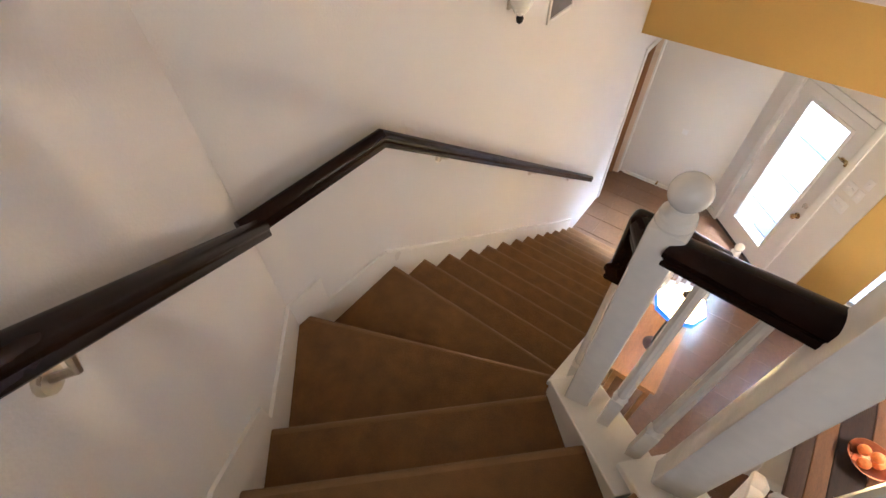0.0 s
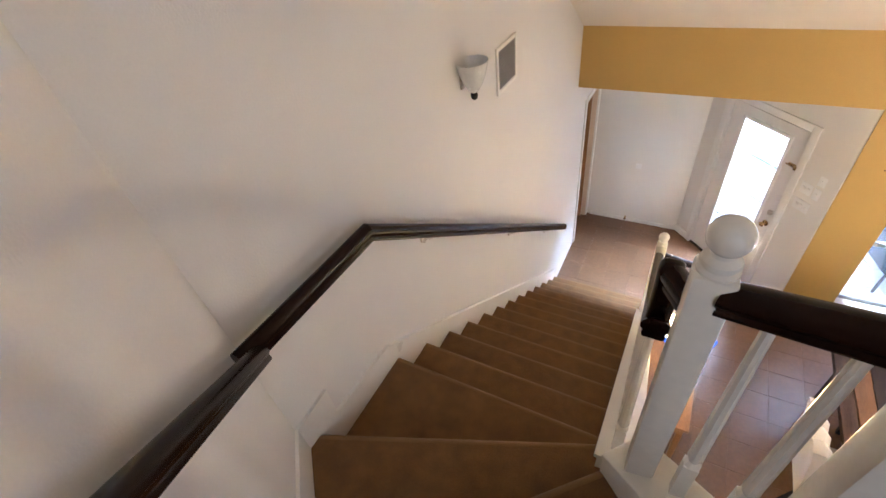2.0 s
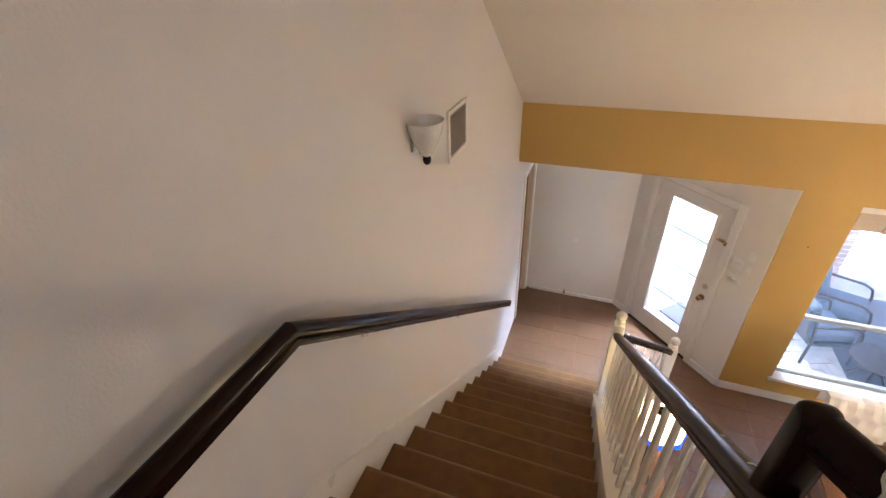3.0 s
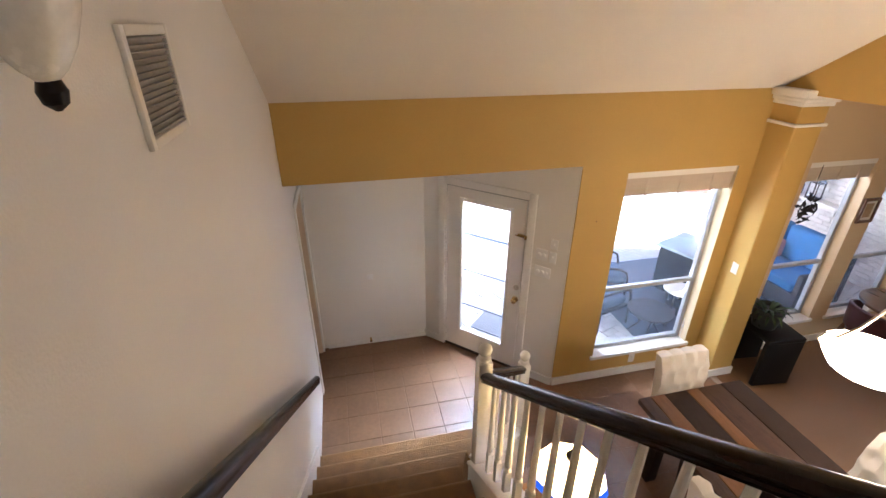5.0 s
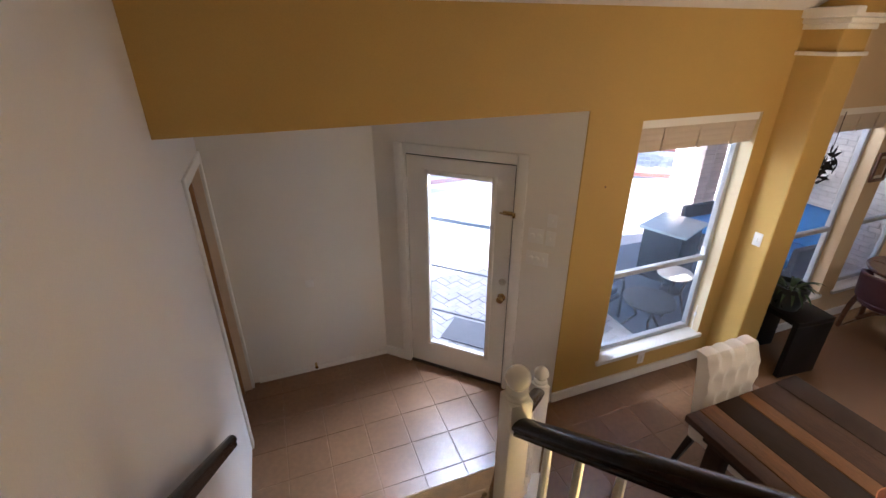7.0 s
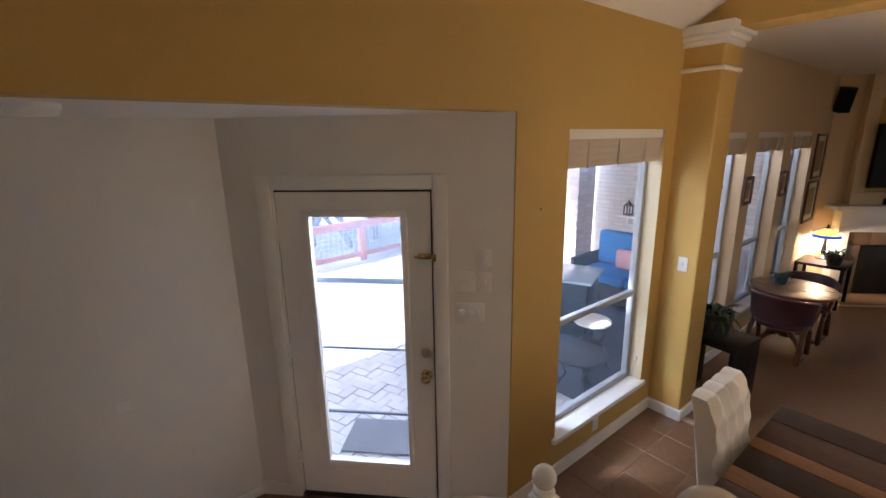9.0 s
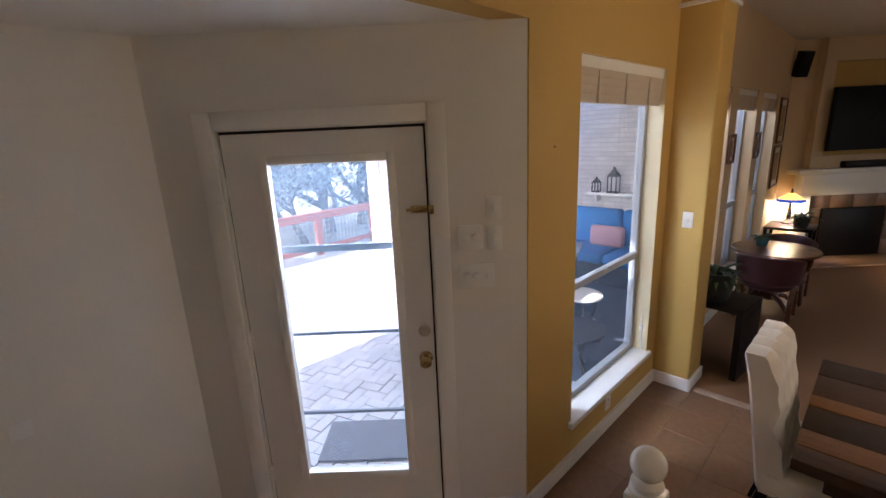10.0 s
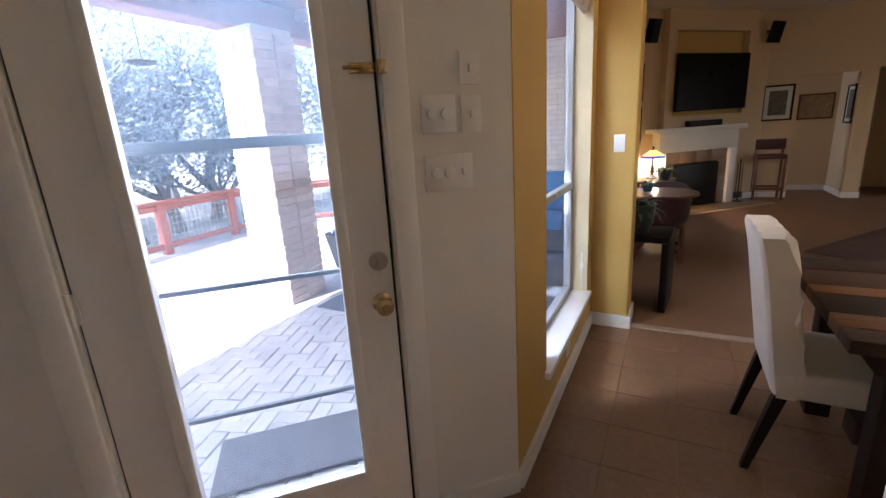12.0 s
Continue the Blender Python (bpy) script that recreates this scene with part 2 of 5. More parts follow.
def boxes(*rows, bev=0.0, m=None):
    bm = bmesh.new()
    for r in rows:
        box(bm, *r, bev=bev, m=m)
    return bm


def lathe(bm, profile, seg=20, m=None):
    """Turned shape about z from (radius, height) pairs."""
    rings = []
    for r, z in profile:
        rings.append([bm.verts.new((r * math.cos(2 * math.pi * i / seg), r * math.sin(2 * math.pi * i / seg), z)) for i in range(seg)])
    for a, b in zip(rings, rings[1:]):
        for i in range(seg):
            bm.faces.new((a[i], a[(i + 1) % seg], b[(i + 1) % seg], b[i]))
    bm.faces.new(list(reversed(rings[0])))
    bm.faces.new(rings[-1])
    if m:
        bmesh.ops.transform(bm, matrix=m, verts=[v for ring in rings for v in ring])
    return bm


def rod(bm, a, b, r0, r1=None, seg=14):
    a, b = Vector(a), Vector(b)
    d = b - a
    m = Matrix.Translation(a) @ d.to_track_quat('Z', 'Y').to_matrix().to_4x4()
    return lathe(bm, [(r0, 0), (r1 if r1 is not None else r0, d.length)], seg, m)


def tube(bm, pts, radii, seg=8):
    """One swept tube through the points, with a radius at each."""
    pts = [Vector(p) for p in pts]
    n = len(pts)
    rad = radii if isinstance(radii, (list, tuple)) else [radii] * n
    rings = []
    side = None
    for i, p in enumerate(pts):
        d = (pts[min(i + 1, n - 1)] - pts[max(i - 1, 0)]).normalized()
        side = d.orthogonal() if side is None else side - d * side.dot(d)
        side.normalize()
        up = d.cross(side)
        rings.append([bm.verts.new(p + (side * math.cos(q) + up * math.sin(q)) * rad[i]) for q in [2 * math.pi * k / seg for k in range(seg)]])
    for a, b in zip(rings, rings[1:]):
        for k in range(seg):
            bm.faces.new((a[k], a[(k + 1) % seg], b[(k + 1) % seg], b[k]))
    bm.faces.new(list(reversed(rings[0])))
    bm.faces.new(rings[-1])
    return bm


def prism(bm, poly, z0, z1, m=None):
    lo = [bm.verts.new((x, y, z0)) for x, y in poly]
    hi = [bm.verts.new((x, y, z1)) for x, y in poly]
    n = len(poly)
    for i in range(n):
        bm.faces.new((lo[i], lo[(i + 1) % n], hi[(i + 1) % n], hi[i]))
    bm.faces.new(list(reversed(lo)))
    bm.faces.new(hi)
    bmesh.ops.recalc_face_normals(bm, faces=bm.faces)
    if m:
        bmesh.ops.transform(bm, matrix=m, verts=lo + hi)
    return bm


def beam(bm, a, b, w, h, bev=0.0):
    """A bar of width w and height h whose top centre line runs from a to b; its sides stay upright."""
    a, b = Vector(a), Vector(b)
    d = b - a
    side = Vector((d.y, -d.x, 0)).normalized() * (w / 2)
    down = Vector((0, 0, -h))
    vs = [bm.verts.new(p) for p in (a - side, a + side, a + side + down, a - side + down, b - side, b + side, b + side + down, b - side + down)]
    fs = [(0, 1, 2, 3), (7, 6, 5, 4), (0, 4, 5, 1), (1, 5, 6, 2), (2, 6, 7, 3), (3, 7, 4, 0)]
    made = [bm.faces.new([vs[i] for i in f]) for f in fs]
    bmesh.ops.recalc_face_normals(bm, faces=made)
    if bev:
        es = list({e for v in vs for e in v.link_edges})
        bmesh.ops.bevel(bm, geom=es, offset=bev, segments=3, affect='EDGES', profile=0.5)
    return bm


def holed(x0, x1, y0, y1, z0, z1, holes):
    """A wall along x with openings (x from, x to, z from, z to) through it."""
    bm = bmesh.new()
    at = x0
    for a, b, za, zb in holes:
        box(bm, at, a, y0, y1, z0, z1)
        if za > z0:
            box(bm, a, b, y0, y1, z0, za)
        if zb < z1:
            box(bm, a, b, y0, y1, zb, z1)
        at = b
    box(bm, at, x1, y0, y1, z0, z1)
    bmesh.ops.remove_doubles(bm, verts=bm.verts, dist=0.0001)
    return bm


def wall(name, bm, material, label):
    ob = part(name, bm, material, None, label, smooth=False)
    return tagged(ob, label, "wall", kind="structure")

# ---- the setting ----
R, RUN = 0.186, 0.2505
Y3 = 1.376            # nosing of the last winder; the flight below it runs along +y
YW = 4.905            # wall with the window and the header
CX = 7.32             # the door wall is the plane x + y = CX
SL = 0.65             # slope of the vaulted ceiling


def ceil_z(y):
    return 3.025 + SL * (YW - y)


S2 = math.sqrt(0.5)
# wall beside the flight, with a doorway at its foot
bm = bmesh.new()
box(bm, -0.12, 0, 0.70, 5.36, -0.1, 6.2)
box(bm, -0.12, 0, 5.36, 6.0, 2.07, 6.2)
box(bm, -0.12, 0, 6.0, 6.2, -0.1, 6.2)
wall("wall_west", bm, M_WHITE, "tall white painted stair wall with a doorway")
bm = bmesh.new()
prism(bm, [(-0.12, 0.865), (0.0, 0.745), (1.6, -0.855), (1.5, -0.955), (-0.12, 0.665)], 2.0, 6.2)
wall("wall_angled", bm, M_WHITE, "white painted wall set at an angle beside the winders")
wall("wall_nook", boxes((-0.12, 1.30, 6.06, 6.2, -0.1, 2.6)), M_NOOK, "white painted entry nook wall")
# door wall, turned 45 degrees: local x runs along it from the nook's corner
DOOR = Matrix.Translation((1.252, 6.068, 0)) @ Matrix.Rotation(radians(-45), 4, 'Z')
DL = 1.644
D0, D1 = 0.285, 1.215
bm = holed(-0.12, DL, 0, 0.14, -0.1, 2.436, [(D0, D1, -0.1, 2.055)])
bmesh.ops.transform(bm, matrix=DOOR, verts=bm.verts)
wall("wall_door", bm, M_NOOK, "white painted wall around the patio door")
wall("wall_header", boxes((0.0, 2.425, YW, YW + 0.12, 2.437, 3.3)), M_YELLOW, "ochre painted header above the entry nook")
W0, W1 = 2.87, 4.02
bm = holed(2.425, 4.30, YW, YW + 0.16, -0.1, 3.3, [(W0, W1, 0.31, 2.35)])
wall("wall_window", bm, M_YELLOW, "ochre painted wall with one tall window")
bm = bmesh.new()
box(bm, 4.18, 4.47, 4.64, YW + 0.1, 0, 2.93, 0.012)
wall("wall_pilaster", bm, M_YELLOW, "ochre painted pilaster between the rooms")
cap = thing("pilaster_capital", (4.325, 4.77, 0), label="white plaster capital moulding on the ochre pilaster", category="moulding", kind="structure")
part("neck_band", boxes((-0.165, 0.165, -0.15, 0.15, 2.738, 2.765), bev=0.006), M_TRIM, cap)
bm = bmesh.new()
box(bm, -0.165, 0.165, -0.150, 0.15, 2.905, 2.94, 0.006)
box(bm, -0.185, 0.185, -0.172, 0.15, 2.94, 2.975, 0.010)
box(bm, -0.21, 0.21, -0.20, 0.15, 2.975, 3.04, 0.012)
part("crown", bm, M_TRIM, cap)
LW = 4.91
LWIN = [(4.87, 5.73), (5.98, 6.85), (7.11, 7.97)]
bm = holed(4.30, 8.85, LW, LW + 0.16, -0.1, 3.3, [(a, b, 0.36, 2.32) for a, b in LWIN])
wall("wall_living", bm, M_TAN, "tan living room wall with three tall windows")
# corner fireplace wall at 45 degrees, local x runs along it
FIRE = Matrix.Translation((8.52, 5.13, 0)) @ Matrix.Rotation(radians(-45), 4, 'Z')
bm = bmesh.new()
box(bm, -0.5, 2.96, 0.02, 0.2, -0.1, 3.1, m=FIRE)
wall("wall_fireplace", bm, M_TAN, "tan corner wall with a recessed panel above the fireplace")
chimney = thing("panel_surround", (0, 0, 0), label="tan plaster surround of the recessed panel above the mantel", category="trim", kind="structure")
chimney.matrix_basis = FIRE
for x0, x1, z0, z1 in ((0.66, 2.42, 2.74, 3.04), (0.66, 0.82, 1.49, 2.74), (2.27, 2.42, 1.49, 2.74), (0.66, 2.42, 1.315, 1.49)):
    part("board", boxes((x0, x1, -0.10, 0.02, z0, z1), bev=0.004), M_TAN, chimney, smooth=False)
bm = bmesh.new()
box(bm, 10.60, 10.74, 2.62, 3.12, -0.1, 3.1)
box(bm, 10.60, 10.74, 1.86, 2.62, 2.02, 3.1)
box(bm, 10.60, 11.60, 1.64, 1.86, -0.1, 3.1)
box(bm, 10.60, 10.74, 0.55, 1.64, 2.05, 3.1)
box(bm, 10.60, 10.74, -3.0, 0.55, -0.1, 3.1)
wall("wall_east", bm, M_TAN, "tan living room wall with a doorway to a passage")
wall("wall_passage", boxes((11.55, 11.70, 1.86, 4.6, -0.1, 3.1), (10.86, 11.0, 2.9, 4.6, -0.1, 3.1)), M_TAN, "tan wall at the back of the passage")
wall("wall_back_hall", boxes((12.0, 12.1, -0.6, 1.64, -0.1, 3.1), (10.74, 12.1, -0.7, -0.6, -0.1, 3.1), (11.60, 12.1, 1.64, 1.74, -0.1, 3.1)), M_TAN, "tan wall of a dark back hall")
# unseen opening made up to hold the living room fill lamp
FILL_GAP = [(6.7, 9.1, 0.5, 2.4)]
wall("wall_south", holed(-0.2, 10.9, -3.2, -3.0, -0.1, 6.6, FILL_GAP), M_TAN, "plain tan wall closing the rooms")
wall("wall_hall", boxes((-0.3, -0.12, -3.2, 0.70, -0.1, 6.6)), M_WHITE, "plain white upper hall wall")
wall("wall_closet", boxes((-1.4, -1.3, 4.9, 6.3, -0.1, 2.6), (-1.4, -0.12, 4.9, 5.0, -0.1, 2.6), (-1.4, -0.12, 6.2, 6.3, -0.1, 2.6), (-1.4, -0.12, 4.9, 6.3, 2.5, 2.6)), M_TAN, "tan wall of the room behind the doorway")

# ceilings
bm = bmesh.new()
YR = 0.2
poly = [(YW + 0.12, ceil_z(YW + 0.12)), (YR, ceil_z(YR)), (YR, ceil_z(YR) + 0.15), (YW + 0.12, ceil_z(YW + 0.12) + 0.15)]
lo = [bm.verts.new((-0.12, y, z)) for y, z in poly]
hi = [bm.verts.new((4.20, y, z)) for y, z in poly]
for i in range(4):
    bm.faces.new((lo[i], lo[(i + 1) % 4], hi[(i + 1) % 4], hi[i]))
bm.faces.new(lo)
bm.faces.new(list(reversed(hi)))
bmesh.ops.recalc_face_normals(bm, faces=bm.faces)
box(bm, -0.2, 4.20, -3.2, YR, ceil_z(YR), ceil_z(YR) + 0.15)
ob = part("ceiling", bm, M_CEIL, None, "", smooth=False)
tagged(ob, "off-white vaulted ceiling above the stairs and dining area", "ceiling", kind="structure")
ob = part("ceiling_nook", boxes((0, 2.45, YW + 0.12, 6.2, 2.437, 2.55)), M_NOOK, None, smooth=False)
tagged(ob, "white flat ceiling of the entry nook", "ceiling", kind="structure")
ob = part("ceiling_living", boxes((4.47, 12.4, -3.2, 5.2, 3.04, 3.2)), M_CEIL, None, smooth=False)
tagged(ob, "off-white flat living room ceiling", "ceiling", kind="structure")
wall("wall_beam", boxes((4.20, 4.47, -3.0, YW, 3.0, 6.4)), M_YELLOW, "ochre wall above the opening to the living room")

# floors
ob = part("floor", prism(bmesh.new(), [(-1.4, -3.2), (4.22, -3.2), (4.22, 4.97), (2.47, 4.97), (1.31, 6.13), (-1.4, 6.2)], -0.15, -0.003), M_GROUT, None, smooth=False)
floor = tagged(ob, "brown ceramic tile floor with thin grout lines", "floor", kind="structure")
ob = part("floor_living", boxes((4.25, 12.4, -3.2, 5.1, -0.15, -0.004)), M_LFLOOR, None, smooth=False)
tagged(ob, "worn brown living room carpet", "floor", kind="structure")
bm = bmesh.new()
box(bm, 4.20, 4.27, -3.0, 4.64, -0.01, 0.008, 0.004)
tagged(part("floor_threshold", bm, mat("pale_threshold", (0.30, 0.21, 0.14), 0.5, 0.1, 6, 0.001)), "pale stone threshold strip between the floors", "threshold", kind="structure")
bm = bmesh.new()
prism(bm, [(6.75, 3.10), (8.15, 2.02), (7.2, 0.6), (5.6, 1.7)], 0.0, 0.012)
tagged(part("area_rug", bm, mat("dark_rug", (0.09, 0.045, 0.03), 0.95, 0.3, 7, 0.006, fine=200)), "dark patterned rug on the living room floor", "rug")
# hearth floor
bm = boxes((0.05, 2.6, -0.60, -0.57, -0.004, 0.012), bev=0.003, m=FIRE)
tagged(part("hearth_edge", bm, M_HONEYTRIM), "pale wood strip along the hearth edge", "trim", kind="structure")
bm = boxes((0.05, 2.6, -0.57, 0.02, -0.004, 0.006), bev=0.002, m=FIRE)
tagged(part("hearth_slab", bm, M_HEARTH), "flush brown tile hearth before the fireplace", "hearth", kind="structure")


# ---- staircase ----
stair = thing("staircase", (0, 0, 0), label="brown carpeted winding staircase with white skirts", category="stairs", kind="structure")


def step(poly, front, z, below):
    """One carpeted step: poly in plan, the nosing being its first edge; a rounded, overhanging tread on a riser block."""
    bm = bmesh.new()
    prism(bm, poly, z - 0.045, z)
    e = [e for e in bm.edges if {tuple(round(c, 5) for c in v.co.xy) for v in e.verts} == {tuple(round(c, 5) for c in poly[0]), tuple(round(c, 5) for c in poly[1])}]
    bmesh.ops.bevel(bm, geom=e, offset=0.019, segments=4, affect='EDGES', profile=0.5)
    n = len(poly)
    back = [Vector(p) for p in poly]
    d = (back[1] - back[0]).normalized()
    nrm = Vector((d.y, -d.x)) * front
    inner = [tuple(back[0] - nrm * 0.028), tuple(back[1] - nrm * 0.028)] + [tuple(p) for p in poly[2:]]
    prism(bm, inner, below, z - 0.044)
    st_ = part("step", bm, M_CARPET, stair)
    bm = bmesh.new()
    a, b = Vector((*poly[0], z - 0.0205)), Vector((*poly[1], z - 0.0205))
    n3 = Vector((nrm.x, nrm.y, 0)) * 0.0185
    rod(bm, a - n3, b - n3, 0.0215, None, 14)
    part("nosing", bm, M_NOSE, st_, "paler carpet nosing with the edge highlight in its colour")
    return st_


XR = 1.045
LOWX = {3: 1.17, 2: 1.40, 1: 1.62}
for k in range(12, 0, -1):
    yn = Y3 + RUN * (13 - k)
    xr = XR if k > 3 else LOWX[k]
    xb = XR if k > 3 else LOWX.get(k + 1, XR)
    step([(0.0, yn), (xr, yn), (xb, yn - RUN - 0.01), (0.0, yn - RUN - 0.01)], -1, k * R, max(0.0, (k - 2) * R) if k > 3 else -0.005)
# winders
P3 = [(0.0, Y3), (XR, Y3)]
P2 = [(0.0, 0.814), (1.05, 1.25)]
P1 = [(0.375, 0.37), (1.10, 1.095)]
P0 = [(0.54, 0.205), (1.265, 0.93)]
PM = [(1.0, -0.255), (1.40, 0.83)]
PN = [(1.53, -0.78), (1.53, 0.80)]
step([P3[0], P3[1], P2[1], P2[0]], -1, 13 * R, 11 * R)
step([P2[0], P2[1], P1[1], P1[0], (0.0, 0.745)], -1, 14 * R, 12 * R)
step([P1[0], P1[1], P0[1], P0[0]], -1, 15 * R, 13 * R)
step([P0[0], P0[1], PM[1], PM[0]], -1, 16 * R, 14 * R)
step([PM[0], PM[1], PN[1], PN[0]], -1, 17 * R, 15 * R)
step([PN[0], PN[1], (1.79, 0.80), (1.79, -0.78)], -1, 18 * R, 16 * R)
step([(1.78, -0.78), (1.78, 0.80), (3.2, 0.80), (3.2, -0.78)], -1, 19 * R, 16 * R)


def nose(y):
    return 13 * R - (y - Y3) * R / RUN


# white boards along the walls
def board(name, pts, x0, x1, m=None):
    bm = bmesh.new()
    a = [bm.verts.new((x0, y, z)) for y, z in pts]
    b = [bm.verts.new((x1, y, z)) for y, z in pts]
    n = len(pts)
    for i in range(n):
        bm.faces.new((a[i], a[(i + 1) % n], b[(i + 1) % n], b[i]))
    bm.faces.new(a)
    bm.faces.new(list(reversed(b)))
    bmesh.ops.recalc_face_normals(bm, faces=bm.faces)
    if m:
        bmesh.ops.transform(bm, matrix=m, verts=bm.verts)
    return part(name, bm, M_TRIM, stair, "white painted skirt board", smooth=False)


def skirt(y):
    return 2.571 - (y - 1.331) * R / RUN


board("skirt_board", [(1.331, 2.571), (4.36, skirt(4.36)), (4.36, 0.0), (4.05, 0.0), (1.331, 1.9)], -0.01, 0.014)
board("skirt_board", [(0.93, 2.60), (1.331, 2.571), (1.331, 2.0), (0.93, 2.0)], -0.01, 0.014)
board("skirt_board", [(0.74, 2.76), (0.93, 2.775), (0.93, 2.0), (0.74, 2.0)], -0.01, 0.014)
bm = bmesh.new()
beam(bm, (0.0, 1.331, 2.578), (0.0, 4.36, skirt(4.36) + 0.007), 0.044, 0.016)
part("skirt_moulding", bm, M_TRIM, stair, smooth=False)
# along the angled wall: local y runs up the wall from the corner
ANG = Matrix.Translation((0.0, 0.745, 0)) @ Matrix.Rotation(radians(-135), 4, 'Z')
board("skirt_board", [(0.0, 2.76), (0.50, 2.80), (0.50, 2.2), (0.0, 2.2)], -0.014, 0.01, ANG)
board("skirt_board", [(0.50, 2.91), (0.80, 3.14), (0.80, 2.4), (0.50, 2.4)], -0.014, 0.01, ANG)
board("skirt_board", [(0.80, 3.14), (0.98, 3.14), (1.5, 3.40), (1.5, 2.4), (0.80, 2.4)], -0.014, 0.01, ANG)

# curbs that carry the balusters
bm = bmesh.new()


def curb(bm, a, b, w, h, lip=0.012):
    beam(bm, a, b, w, h)
    beam(bm, (a[0], a[1], a[2] + 0.02), (b[0], b[1], b[2] + 0.02), w + 2 * lip, 0.028, 0.005)


XB = 1.113
bm = bmesh.new()
curb(bm, (XB + 0.01, 1.16, nose(1.16) + 0.10), (XB + 0.01, 3.47, nose(3.47) + 0.10), 0.13, 0.42)
part("curb", bm, M_TRIM, stair, "white painted sloping curb", smooth=False)
bm = bmesh.new()
curb(bm, (1.12, 1.12, 2.90), (1.42, 0.86, 3.08), 0.13, 0.45)
part("curb", bm, M_TRIM, stair, smooth=False)
bm = bmesh.new()
curb(bm, (1.39, 0.93, 3.10), (1.62, 0.72, 3.29), 0.13, 0.45)
part("curb", bm, M_TRIM, stair, smooth=False)
bm = bmesh.new()
curb(bm, (1.58, 0.84, 3.34), (3.2, 0.84, 3.70), 0.13, 0.55)
part("curb", bm, M_TRIM, stair, smooth=False)
bm = bmesh.new()
curb(bm, (XB + 0.01, 3.44, nose(3.44) + 0.10), (1.667, 4.063, 0.47), 0.13, 0.40)
part("curb", bm, M_TRIM, stair, smooth=False)
# closed side below the flight
board("side_panel", [(1.2, nose(1.2) + 0.02), (3.45, nose(3.45) + 0.02), (3.45, -0.005), (1.2, -0.005)], XB - 0.04, XB + 0.055)
bm = bmesh.new()
prism(bm, [(XB - 0.05, 3.42), (XB + 0.06, 3.40), (1.72, 4.03), (1.63, 4.10)], -0.005, 0.30)
part("side_panel", bm, M_TRIM, stair, smooth=False)
bm = bmesh.new()
prism(bm, [(1.0, 1.2), (1.17, 1.2), (1.45, 0.98), (1.66, 0.80), (3.2, 0.84), (3.2, 0.72), (1.4, 0.72), (1.0, 1.10)], -0.005, 2.55)
part("side_panel", bm, M_TRIM, stair, smooth=False)


# newels and balustrade
def newel(x, y, z0, z1, w=0.08):
    t = thing("newel_post", (x, y, z0), label="cream painted newel post with a ball finial", category="newel post", group="newel posts of the stairs")
    h = z1 - z0
    bm = bmesh.new()
    box(bm, -w / 2, w / 2, -w / 2, w / 2, 0, h - 0.112, 0.008)
    c = w / 2
    lathe(bm, [(c * 0.95, h - 0.114), (c * 0.97, h - 0.107), (c * 0.78, h - 0.102), (c * 0.76, h - 0.097), (c * 0.93, h - 0.092), (c * 0.88, h - 0.085), (c * 0.55, h - 0.077), (c * 0.5, h - 0.066)], 24)
    part("post", bm, M_NEWEL, t)
    bm = bmesh.new()
    rb = w * 0.50
    lathe(bm, [(max(0.004, rb * math.sin(a)), h - rb - rb * math.cos(a)) for a in [math.pi * i / 14 for i in range(15)]], 28)
    part("ball", bm, M_NEWEL, t)
    return t


newel(1.175, 1.06, 2.80, 3.87, 0.074)
newel(1.455, 0.90, 3.02, 4.14)
newel(XB, 3.43, 0.70, 1.955)
newel(1.667, 4.063, 0.0, 1.28)


def baluster(x, y, z0, z1):
    t = thing("baluster", (x, y, z0), label="slim white turned baluster of the stair rail", category="baluster", group="balusters of the stairs")
    h = z1 - z0
    bm = bmesh.new()
    box(bm, -0.017, 0.017, -0.017, 0.017, -0.02, 0.16)
    lathe(bm, [(0.016, 0.158), (0.021, 0.165), (0.012, 0.18), (0.019, 0.20), (0.0175, 0.22), (0.011, h + 0.03)], 10)
    part("spindle", bm, M_NEWEL, t)


RZ = lambda y: 3.40 + (y - 1.30) * (1.80 - 3.40) / (3.37 - 1.30)
y = 1.24
while y < 3.36:
    baluster(XB, y, nose(y) + 0.12, RZ(y) - 0.055)
    y += 0.1253
for f in (0.36, 0.70):
    baluster(1.165 + 0.29 * f, 1.065 - 0.165 * f, 2.96 + 0.16 * f, 3.68 + 0.14 * f)
baluster(1.56, 0.80, 3.26, 4.0)
for x in (1.80, 1.94, 2.08, 2.22, 2.36):
    baluster(x, 0.84, 3.36 + (x - 1.58) * 0.22, 4.25)
for f in (0.16, 0.32, 0.48, 0.64, 0.80):
    baluster(XB + 0.554 * f, 3.43 + 0.633 * f, 0.94 - 0.44 * f, 1.74 - 0.66 * f)


